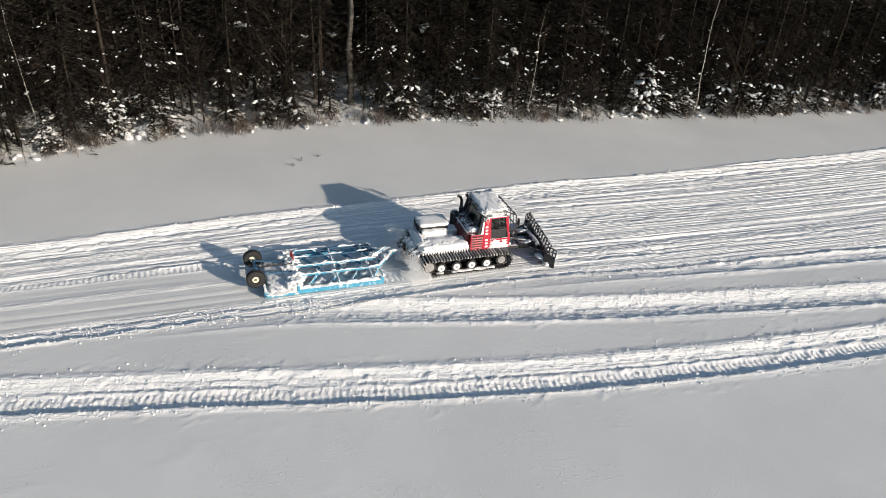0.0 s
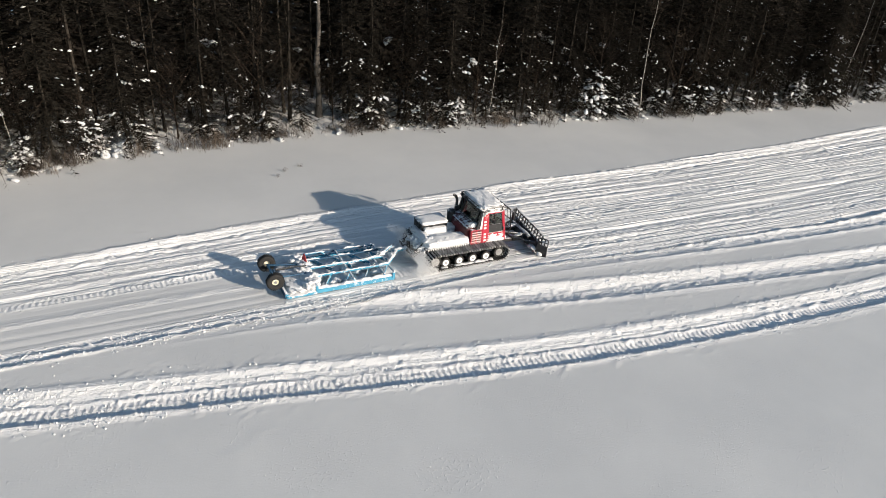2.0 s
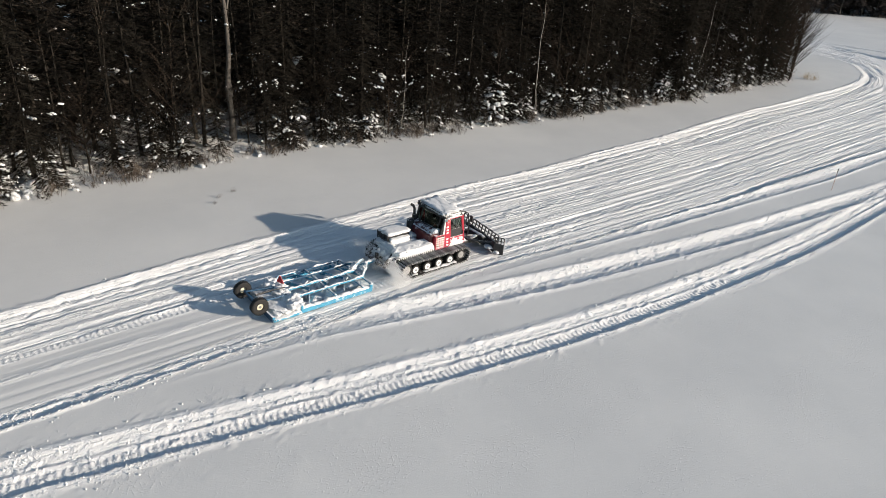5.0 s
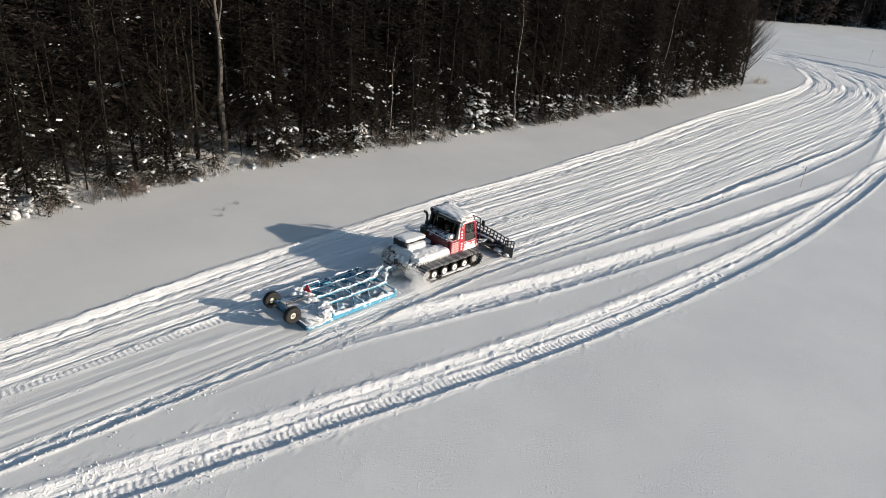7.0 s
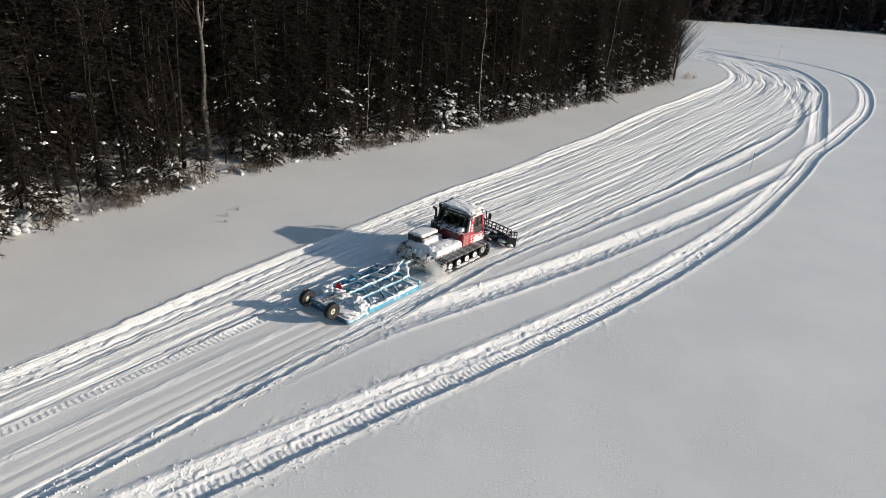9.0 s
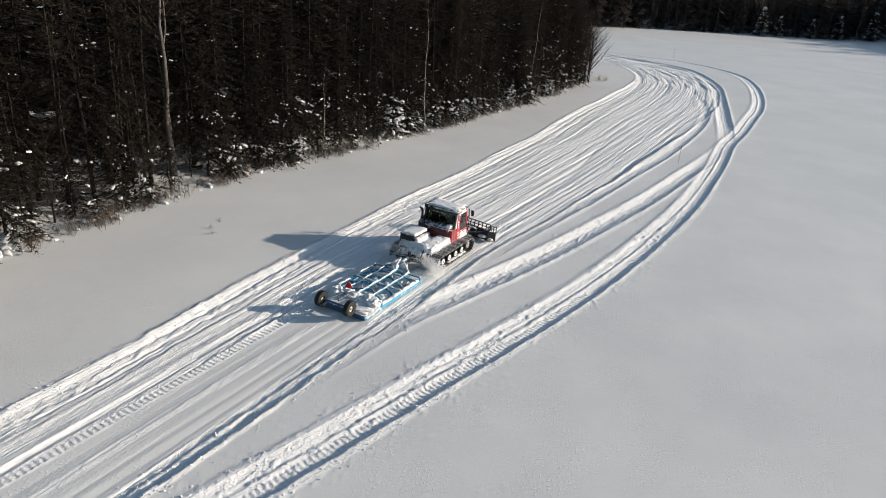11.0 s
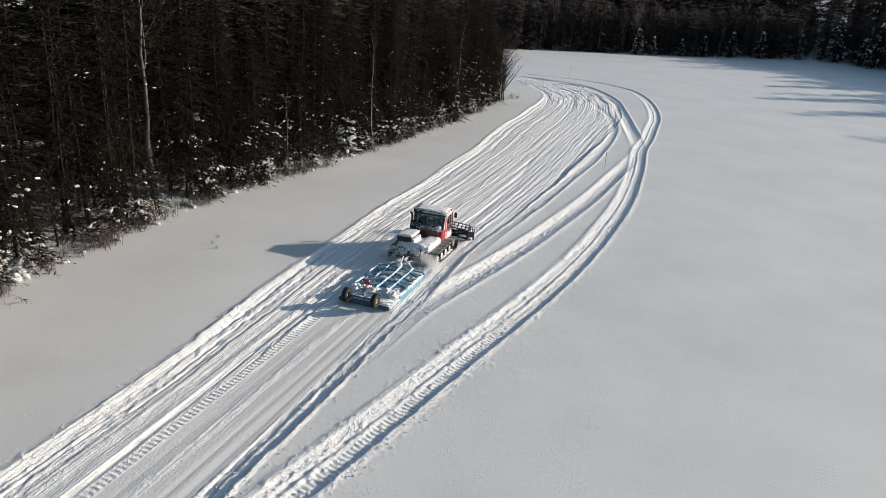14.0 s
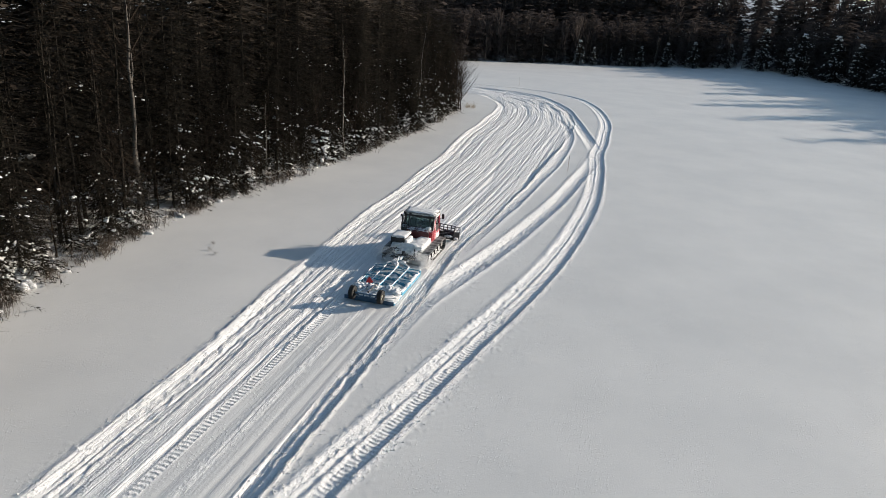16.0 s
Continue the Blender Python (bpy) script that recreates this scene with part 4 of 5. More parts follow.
def bare_crown(seed, n=240):
    """Upright fans of thin twigs on a tree one metre high."""
    r = np.random.RandomState(seed)
    z = 0.12 + 0.8 * r.rand(n) ** 0.8
    a = r.rand(n) * 6.2832
    out = 0.13 * np.sin(math.pi * np.clip(z, 0, 1)) * r.rand(n)
    base = np.stack([np.cos(a) * out, np.sin(a) * out, z], -1)
    tip = base + np.stack([np.cos(a) * 0.05 * (0.3 + r.rand(n)), np.sin(a) * 0.05 * (0.3 + r.rand(n)), 0.07 + 0.13 * r.rand(n)], -1)
    b = r.rand(n) * 6.2832
    side = np.stack([np.cos(b), np.sin(b), 0 * b], -1) * (0.005 + 0.008 * r.rand(n))[:, None]
    return np.stack([base - side, base + side, tip], 1)


tall = [tuple(FAR_EDGE[int(len(fs) * f)] + np.array([rng.uniform(2, 7), rng.uniform(-6, 0)])) for f in np.linspace(0.50, 0.86, 17) + 0.012 * np.sin(np.arange(17) * 2.4)]


far_kinds = [bare_crown(80), bare_crown(81), *(spruce_arrays(50 + i, 1.0, 0.14, 19, 6, 4, 0.0, 0.03, 0.6)[0] for i in range(3))]
deep_woods(6, places[:int(len(places) * 0.5)], (9, 16), far_kinds, "far_forest", "dense dark mixed forest across the field", FAR_WOOD)
deep_woods(8, places[int(len(places) * 0.5):] + slope, (17, 25), far_kinds[1:2] + [spruce_arrays(57 + i, 1.0, 0.21, 15, 6, 4, 0.0, 0.05, 0.7)[0] for i in range(2)], "hill_forest", "dark forest on the rise behind the field", FAR_WOOD)
deep_woods(12, tall, (14, 20), [spruce_arrays(47 + i, 1.0, 0.11, 26, 7, 5, 0.0, 0.025, 0.5)[0] for i in range(2)], "tall_far_spruces", "tall narrow spruces that stand over the far forest edge", FAR_WOOD)
thicket = []
for i in range(430):
    k = int(len(fs) * (0.34 + 0.56 * rng.random()))
    thicket.append(tuple(FAR_EDGE[k] + np.array([-ftan[k, 1], ftan[k, 0]]) * rng.uniform(8, 110)))
deep_woods(9, thicket, (7, 12), [spruce_arrays(67 + i, 1.0, 0.27, 11, 6, 4, 0.0, 0.07, 0.8)[0] for i in range(2)], "far_thicket", "low dark spruce thicket on the rise behind the field", FAR_WOOD)


def snowy_spruce(seed, height):
    t = root("snowy_spruce", "spruce with snow-laden drooping boughs at the far side of the field", "spruce tree", "snowy spruces across the field")
    live, dead, tips = spruce_arrays(seed, height, height * 0.36, 24, 9, 10, 0, 0.2)
    new("trunk", trunk_mesh("trunk", height * 0.95, 0.18, BARK, 0, 6, seed)).parent = t
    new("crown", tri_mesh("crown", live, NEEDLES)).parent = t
    tagged(new("snow_load", tri_mesh("snow_load", snow_pats(tips, seed, 0.62, 0.14), SNOW_CAKED)), "snow lying on the boughs").parent = t
    return t


snowy = snowy_spruce(61, 9.0)
for i in range(18):
    f = 0.27 + 0.5 * (i + rng.uniform(-0.4, 0.4)) / 18
    k = int(f * (len(FAR_EDGE) - 1))
    px, py = FAR_EDGE[k]
    s = rng.uniform(0.7, 1.3) * (0.75 if i < 5 else 1.25)
    t = copy_thing(snowy, pose(px + rng.uniform(0, 3), py + rng.uniform(-1, 1), ground_z(px, py), 0, 0, rng.uniform(0, 360)))
    t.scale = (s, s, s)
remove(snowy)
# bare trunks before the far woods
pole = bare_tree("poplar", 71, 15, 0.14, MAPLE, 0.0, "leafless grey poplar across the field", "bare tree", 16, 0.3, 0.3, 5)
for i in range(34):
    f = 0.08 + 0.4 * (i + rng.uniform(-0.4, 0.4)) / 34
    k = int(f * (len(FAR_EDGE) - 1))
    px, py = FAR_EDGE[k] + np.array([rng.uniform(0.5, 4), rng.uniform(0, 3)])
    s = rng.uniform(0.6, 1.1)
    copy_thing(pole, pose(px, py, ground_z(px, py), 0, 0, rng.uniform(0, 360))).scale = (s, s, s)
remove(pole)

# marker stakes beside the trail
for sx, sy, hgt in ((30, -6.9, 1.5), (110.5, 12, 1.9)):
    st = root("marker_stake", "thin marker stake standing in the snow beside the trail", "stake", "marker stakes", (sx, sy, ground_z(sx, sy)))
    part("rod", rod(bmesh.new(), (0, 0, -0.3), (0.03, 0, hgt), 0.012), ORANGE, st)
    part("cap", rod(bmesh.new(), (0.026, 0, hgt - 0.3), (0.032, 0, hgt + 0.02), 0.024), BLACK, st, "dark reflector band")

tagged(new("snow_clods", tri_mesh("snow_clods", clods(12, 15000), SNOW_CAKED)), "small broken clods of snow along the trail's edges", "snow clods", "", "stuff")

# broken twigs lying on the crust
for tx, ty, k in ((-5.0, 11.6, 1), (-3.9, 12.0, 2), (-5.4, 11.0, 3)):
    b = bush(200 + k, "broken dark twigs lying on the snow crust")
    b.name = "fallen_twig"
    b["category"], b["group"] = "twigs", "broken twigs on the field"
    b.matrix_basis = pose(tx, ty, ground_z(tx, ty) + 0.05, 68, 10, 100 * k)
    b.scale = (0.22, 0.22, 0.26)

# ---- the snow groomer ----
CY = -0.1      # its middle line
groomer = root("snow_groomer", "red and black tracked snow groomer caked with snow on the trail", "snow groomer")
belt_c = ((-1.44, 0.39, 0.35), (1.86, 0.39, 0.35))


def belt_path():
    """Points and headings round the two end wheels."""
    (x0, z0, r0), (x1, z1, r1) = belt_c
    pts, n = [], 68
    per = 2 * (x1 - x0) + 2 * math.pi * r0
    for i in range(n):
        d = per * i / n
        L = x1 - x0
        if d < L:
            pts.append((x0 + d, z0 - r0, 0.0))
        elif d < L + math.pi * r1:
            a = (d - L) / r1
            pts.append((x1 + r1 * math.sin(a), z1 - r1 * math.cos(a), a))
        elif d < 2 * L + math.pi * r1:
            pts.append((x1 - (d - L - math.pi * r1), z1 + r1, math.pi))
        else:
            a = math.pi + (d - 2 * L - math.pi * r1) / r0
            pts.append((x0 + r0 * math.sin(a), z0 - r0 * math.cos(a), a))
    return pts


BELT = belt_path()


def track(side):
    y0, y1 = (CY - 1.5, CY - 0.66) if side < 0 else (CY + 0.66, CY + 1.5)
    bm = bmesh.new()
    n = len(BELT)
    for ya, yb in ((y0, y0 + 0.24), (y0 + 0.30, y0 + 0.54), (y0 + 0.60, y1)):
        rings = [[bm.verts.new((x - o * math.sin(a) * 0.0 + o * -math.sin(a) * -1, y, z - o * math.cos(a) * -1)) for y, o in ((ya, 0), (yb, 0), (yb, 0.03), (ya, 0.03))] for x, z, a in BELT]
        for i in range(n):
            r, q = rings[i], rings[(i + 1) % n]
            for j in range(4):
                bm.faces.new((r[j], r[(j + 1) % 4], q[(j + 1) % 4], q[j]))
    belt = part("track", bm, RUBBER, groomer, "black rubber track with steel grousers")
    g = bmesh.new()
    box(g, (0, 0, -0.035), (0.04, y1 - y0 + 0.06, 0.085))
    box(g, (0, 0, 0.012), (0.07, y1 - y0 + 0.04, 0.015))
    first = None
    for x, z, a in BELT:
        m = Matrix.Translation((x, (y0 + y1) / 2, z)) @ pose(0, 0, 0, 0, -math.degrees(a), 0)
        if first is None:
            first = part("grouser", g, FROSTED, belt)
            first.matrix_basis = m
        else:
            again(first, m)
    # inner wheels
    wy = (y0 + 0.28) if side < 0 else (y1 - 0.28)
    out = -1 if side < 0 else 1
    for i, (wx, wz, wr) in enumerate(((-1.44, 0.39, 0.30), (-0.92, 0.28, 0.225), (-0.24, 0.28, 0.225), (0.44, 0.28, 0.225), (1.12, 0.28, 0.225), (1.80, 0.36, 0.25))):
        w = bmesh.new()
        rod(w, (wx, wy - 0.11, wz), (wx, wy + 0.11, wz), wr, None, 24)
        wheel = part("road_wheel", w, RUBBER, groomer, "rubber-tyred road wheel with a snowy disc")
        d = bmesh.new()
        rod(d, (wx, wy, wz), (wx, wy + out * 0.13, wz), wr * 0.76, wr * 0.66, 20)
        part("disc", d, SNOW_CAKED if 0 < i < 5 else STEEL, wheel, "pale wheel disc covered with snow", False)
        h = bmesh.new()
        rod(h, (wx, wy, wz), (wx, wy + out * 0.16, wz), wr * 0.2, None, 10)
        part("hub", h, STEEL, wheel)
    s = bmesh.new()
    crust(s, (-1.2, wy + out * 0.13, 0.06), (1.5, wy + out * 0.13, 0.06), 0.22, 0.07)
    part("track_snow", s, SNOW_CAKED, groomer, "packed snow between the wheels and the track")


for side in (-1, 1):
    track(side)

bm = bmesh.new()
box(bm, (0.15, CY, 0.55), (3.4, 1.25, 0.45), None, 0.04)
box(bm, (-1.7, CY, 0.7), (0.5, 1.2, 0.35), None, 0.03)
part("chassis", bm, BLACK, groomer, "black steel chassis")

# engine deck and fenders
bm = bmesh.new()
box(bm, (-0.65, CY, 0.84), (2.3, 2.0, 0.12), None, 0.03)
part("rear_deck", bm, BLACK, groomer, "dark rear deck almost hidden under snow")
for y, n in ((CY - 0.62, -1), (CY + 0.62, 1)):
    bm = bmesh.new()
    lump(bm, (-0.64, y, 0.98), (2.25, 0.84, 0.44), 0.09, 2.2, 5, True, 0, 0.62)
    for q in range(9):
        lump(bm, (-1.6 + q * 0.24, y + 0.2 * math.sin(q * 2.4), 1.13), (0.42, 0.36, 0.13), 0.5, 2.0, 3, True, q * 47)
    for i in range(18):
        px = -1.65 + i * 0.115
        h = 0.02 + 0.08 * noise.noise((px * 5, y, 1))
        rod(bm, (px, y + n * 0.37, 0.9), (px, y + n * 0.42, 0.82 - h), 0.06, 0.012, 5)
    part("fender_snow", bm, SNOW_CAKED, groomer, "thick rounded snow lying on the fender", True)
bm = bmesh.new()
lump(bm, (-0.75, CY, 0.98), (1.8, 0.7, 0.30), 0.3, 2.2, 4)
lump(bm, (-1.55, CY + 0.1, 0.98), (0.5, 1.5, 0.45), 0.4, 2.4, 4)
tagged(part("deck_snow", bm, SNOW_CAKED, groomer, "uneven snow on the rear deck", True), "", "", "", "stuff")
bm = bmesh.new()
box(bm, (-0.80, CY + 0.66, 1.20), (1.24, 0.86, 0.62), None, 0.03)
bin_ = part("tool_bin", bm, BLACK, groomer, "dark storage box on the deck under a cap of snow")
bm = bmesh.new()
for z in (0.93, 1.20, 1.48):
    bar(bm, (-1.44, CY + 0.24, z), (-1.44, CY + 1.08, z), 0.04, 0.05, 0.006)
for y in (CY + 0.25, CY + 0.52, CY + 0.80, CY + 1.07):
    bar(bm, (-1.445, y, 0.90), (-1.445, y, 1.52), 0.04, 0.04, 0.006)
part("bin_guard", bm, BLACK, bin_, "black slatted guard at the rear of the box")
bm = bmesh.new()
lump(bm, (-0.80, CY + 0.64, 1.50), (1.30, 0.94, 0.19), 0.12, 2.5, 4, True, 0, 0.85)
part("snow_cap", bm, SNOW_CAKED, bin_, "cap of snow", True)
bm = bmesh.new()
lump(bm, (-0.82, CY + 0.16, 1.10), (1.25, 0.34, 0.52), 0.22, 2.2, 4, True, 0, 0.5)
part("bin_drift", bm, SNOW_CAKED, bin_, "snow packed against the side of the box", True)
bm = bmesh.new()
rod(bm, (0.32, CY + 0.86, 1.0), (0.32, CY + 0.86, 1.72), 0.20, 0.19, 18)
rod(bm, (0.32, CY + 0.86, 1.72), (0.32, CY + 0.86, 1.80), 0.19, 0.10, 18)
part("air_cleaner", bm, BLACK, groomer, "black round air cleaner beside the engine cover")
bm = bmesh.new()
prism(bm, [(0.24, 0.85), (0.82, 0.85), (0.82, 1.62), (0.55, 1.62), (0.28, 1.48)], CY - 0.82, CY + 1.0, 0.07)
# the cover's shade is in its base colour
part("engine_cover", bm, SHADED_RED, groomer, "red engine cover behind the cab, coloured as in shade")
bm = bmesh.new()
crust(bm, (0.36, CY - 0.75, 1.545), (0.36, CY + 0.85, 1.545), 0.10, 0.03)
lump(bm, (0.62, CY - 0.70, 1.62), (0.42, 0.34, 0.24), 0.5, 2.5, 4)
tagged(part("cover_snow", bm, SNOW_CAKED, groomer, "patches of snow on the engine cover", True), "", "", "", "stuff")
bm = bmesh.new()
tube(bm, [(0.70, CY + 1.08, 0.95), (0.70, CY + 1.08, 2.15), (0.64, CY + 1.10, 2.30), (0.52, CY + 1.12, 2.38)], 0.065, 12)
part("exhaust_pipe", bm, BLACK, groomer, "black bent exhaust stack")
bm = bmesh.new()
rod(bm, (0.70, CY + 1.08, 1.2), (0.70, CY + 1.08, 1.85), 0.10, None, 14)
part("exhaust_shield", bm, BLACK, groomer, "black exhaust heat shield")

# cab: lower body, posts, roof, windows
YN, YF = CY - 0.98, CY + 1.02
XB, XT, XF, XG = 0.74, 0.98, 2.22, 2.02     # rear wall below and above, front below and above
ZS, ZR = 1.56, 2.38                         # sill and roof
bm = bmesh.new()
prism(bm, [(0.45, 0.78), (XF, 0.78), (XF + 0.08, 1.05), (XF + 0.03, 1.42), (0.45, 1.50)], YN + 0.04, YF - 0.04, 0.04)
cab = part("cab_body", bm, RED, groomer, "red lower cab body")
for y, n in ((YN, -1), (YF, 1)):
    bm = bmesh.new()
    prism(bm, [(0.98, 0.77), (1.34, 0.77), (1.24, 2.30), (1.0, 2.30)], y - 0.04, y + 0.04, 0.012)
    post = part("rear_post", bm, RED, groomer, "broad red rear cab post with white lettering")
    for i in range(7):
        if i == 3:
            continue
        lb = bmesh.new()
        z = 0.92 + 0.155 * i
        box(lb, (1.165 - 0.085 * (z - 0.77) / 1.6, y + n * 0.043, z), (0.115, 0.006, 0.085))
        if i % 2 == 0:
            box(lb, (1.165 - 0.085 * (z - 0.77) / 1.6, y + n * 0.044, z), (0.13, 0.005, 0.03))
        part("lettering", lb, WHITE, post, "white letter block")
    bm = bmesh.new()
    bar(bm, (XF, y, 0.78), (XG, y, 2.30), 0.07, 0.08, 0.01)
    part("front_post", bm, RED, groomer)
    bm = bmesh.new()
    bar(bm, (XB, y - n * 0.03, 1.48), (XT, y - n * 0.03, 2.33), 0.09, 0.10, 0.01)
    part("rear_corner_post", bm, BLACK, groomer)
    bm = bmesh.new()
    prism(bm, [(0.88, 1.52), (1.0, 1.52), (1.0, 2.30), (0.96, 2.30)], y - 0.02, y + 0.01)
    part("side_vent", bm, WHITE, groomer, "pale ribbed vent behind the rear post")
    # door
    d0, d1, g1 = 1.33, XF - 0.05, XG - 0.04
    bm = bmesh.new()
    prism(bm, [(d0, 0.79), (d1 + 0.02, 0.79), (d1 - 0.02, 1.25), (d0 - 0.03, 1.25)], y - 0.035, y + 0.03, 0.012)
    for a, b in (((d0 - 0.01, y, 1.25), (d0 - 0.09, y, 2.27)), ((d1 - 0.03, y, 1.25), (g1 - 0.02, y, 2.27)), ((d0 - 0.09, y, 2.25), (g1, y, 2.25))):
        bar(bm, a, b, 0.06, 0.07, 0.01)
    door = part("door", bm, RED, groomer, "red cab door with tinted window")
    bm = bmesh.new()
    prism(bm, [(d0, 1.24), (d1 - 0.04, 1.24), (g1 - 0.03, 2.23), (d0 - 0.07, 2.23)], y - 0.006, y + 0.006)
    part("window", bm, GLASS, door, "dark tinted side window")
    bm = bmesh.new()
    bar(bm, (d0 - 0.02, y + n * 0.012, 1.64), (d1 - 0.12, y + n * 0.012, 1.64), 0.02, 0.035)
    bar(bm, (d0 + 0.34, y + n * 0.012, 1.64), (d0 + 0.30, y + n * 0.012, 2.23), 0.02, 0.03)
    part("window_bar", bm, BLACK, door)
    bm = bmesh.new()
    prism(bm, [(d0 + 0.02, 1.27), (d1 - 0.07, 1.27), (d1 - 0.13, 1.62), (d0 - 0.01, 1.62)], y + n * 0.008, y + n * 0.014)
    part("lower_panel", bm, BLACK, door, "black lower window panel")
    bm = bmesh.new()
    box(bm, (d1 - 0.09, y + n * 0.05, 1.40), (0.05, 0.03, 0.16), None, 0.008)
    part("handle", bm, BLACK, door)
    bm = bmesh.new()
    lump(bm, (d0 + 0.42, y + n * 0.002, 0.90), (0.98, 0.12, 0.30), 0.35, 2.4, 4, False)
    lump(bm, (d0 + 0.20, y + n * 0.002, 1.04), (0.55, 0.10, 0.34), 0.4, 2.4, 4, False)
    lump(bm, (d0 + 0.66, y + n * 0.002, 1.10), (0.34, 0.09, 0.18), 0.5, 2.4, 3, False)
    part("door_snow", bm, SNOW_CAKED, door, "snow sticking to the lower door", True)
    # louvred side panel behind the post
    bm = bmesh.new()
    x0, x1 = 0.47, 0.98
    for a, b in (((x0, y, 0.80), (x0, y, 1.48)), ((x1, y, 0.80), (x1, y, 1.48)), ((x0, y, 1.48), (x1, y, 1.48)), ((x0, y, 0.80), (x1, y, 0.80)), (((x0 + x1) / 2, y, 0.80), ((x0 + x1) / 2, y, 1.48))):
        bar(bm, a, b, 0.05, 0.06, 0.008)
    grille = part("side_grille", bm, RED, groomer, "red louvred engine grille")
    for i in range(5):
        sl = bmesh.new()
        box(sl, ((x0 + x1) / 2, y + n * 0.02, 0.90 + 0.115 * i), (x1 - x0, 0.04, 0.05), pose(0, 0, 0, n * 25, 0, 0), 0.006)
        part("slat", sl, RED_BARE, grille)
    bm = bmesh.new()
    box(bm, ((x0 + x1) / 2, y - n * 0.02, 1.14), (x1 - x0 - 0.02, 0.03, 0.64))
    part("backing", bm, BLACK, grille)
    # round lamp at the roof's rear corner
    bm = bmesh.new()
    rod(bm, (1.08, y + n * 0.02, 2.22), (1.08, y + n * 0.14, 2.22), 0.09, 0.08, 18)
    lamp = part("work_lamp", bm, WHITE, groomer, "round work lamp ringed with frost")
    bm = bmesh.new()
    rod(bm, (1.08, y + n * 0.13, 2.22), (1.08, y + n * 0.15, 2.22), 0.06, None, 16)
    part("lens", bm, REFLECT, lamp, "red lamp lens")
    bm = bmesh.new()
    crust(bm, (1.02, y + n * 0.03, 2.29), (XG - 0.05, y + n * 0.03, 2.29), 0.12, 0.07)
    part("eave_snow", bm, SNOW_CAKED, groomer, "snow hanging over the roof edge", True)
# rear window and windscreen
bm = bmesh.new()
slope = (XT - XB) / (2.33 - 1.48)
rx = lambda z: XB + slope * (z - 1.48)
for a, b in (((rx(1.62), YN + 0.1, 1.62), (rx(1.62), YF - 0.1, 1.62)), ((rx(2.29), YN + 0.1, 2.29), (rx(2.29), YF - 0.1, 2.29)), ((rx(1.62), CY - 0.68, 1.62), (rx(2.29), CY - 0.68, 2.29)), ((rx(1.62), CY + 0.70, 1.62), (rx(2.29), CY + 0.70, 2.29))):
    bar(bm, a, b, 0.07, 0.08, 0.01)
rear = part("rear_window", bm, BLACK, groomer, "wide rear cab window in a black frame")
bm = bmesh.new()
prism(bm, [(rx(1.62), 1.62), (rx(1.62) + 0.012, 1.62), (rx(2.29) + 0.012, 2.29), (rx(2.29), 2.29)], YN + 0.1, YF - 0.1)
part("pane", bm, GLASS, rear, "dark tinted rear glass")
bm = bmesh.new()
prism(bm, [(XF + 0.015, 1.42), (XF + 0.03, 1.42), (XG + 0.015, 2.29), (XG, 2.29)], YN + 0.06, YF - 0.06)
part("windscreen", bm, GLASS, groomer, "dark tinted windscreen")
bm = bmesh.new()
box(bm, (1.4, CY, 1.30), (1.4, 1.8, 0.06))
for y in (CY - 0.45, CY + 0.45):
    box(bm, (1.35, y, 1.50), (0.45, 0.48, 0.14), None, 0.04)
    box(bm, (1.12, y, 1.80), (0.14, 0.48, 0.62), None, 0.04)
box(bm, (1.98, CY, 1.5), (0.3, 1.6, 0.3), None, 0.05)
part("cab_interior", bm, SEAT, groomer, "grey seats and dashboard inside the cab")
bm = bmesh.new()
prism(bm, [(XT - 0.06, 2.29), (XG + 0.04, 2.29), (XG + 0.04, 2.37), (XT - 0.06, 2.38)], YN - 0.03, YF + 0.03, 0.03)
roof = part("cab_roof", bm, BLACK, groomer, "black cab roof under a layer of snow")
bm = bmesh.new()
lump(bm, ((XT + XG) / 2 + 0.02, CY, 2.43), (XG - XT + 0.10, YF - YN + 0.04, 0.29), 0.26, 3.0, 4, True, 0, 0.8)
for q in range(11):
    lump(bm, (1.12 + 0.8 * (q * 0.618 % 1), YN + 0.15 + 1.7 * (q * 0.414 % 1), 2.50), (0.6, 0.42, 0.12), 0.5, 2.0, 4, True, 20 + 9 * q)
tagged(part("roof_snow", bm, SNOW_CAKED, roof, "wind-packed snow on the roof", True), "", "", "", "stuff")
# guard rails round the roof and before the windscreen
bm = bmesh.new()
zr = 2.50
X4 = XG + 0.42
for y, n in ((YF, 1), (YN, -1)):
    tube(bm, [(XT - 0.08, y + n * 0.05, zr), (XG - 0.1, y + n * 0.05, zr + 0.02), (X4, y - n * 0.05, 2.25), (X4 + 0.10, y - n * 0.05, 1.3), (XF + 0.15, y - n * 0.05, 0.85)], 0.026)
    for px in (XT - 0.05, (XT + XG) / 2, XG - 0.1):
        tube(bm, [(px, y + n * 0.05, 2.35), (px, y + n * 0.05, zr)], 0.02, 6)
tube(bm, [(XT - 0.08, YN - 0.05, zr), (XT - 0.08, YF + 0.05, zr)], 0.024)
tube(bm, [(XG - 0.1, YN - 0.05, zr + 0.02), (XG - 0.1, YF + 0.05, zr + 0.02)], 0.024)
for z, dx in ((2.25, 0.0), (1.75, 0.05), (1.3, 0.10)):
    tube(bm, [(X4 + dx, YN + 0.05, z), (X4 + dx, YF - 0.05, z)], 0.024)
for i in range(1, 6):
    y = YN + 0.05 + (YF - YN - 0.1) * i / 6
    tube(bm, [(XG + 0.1, y, 2.41), (X4, y, 2.25), (X4 + 0.1, y, 1.3)], 0.016, 6)
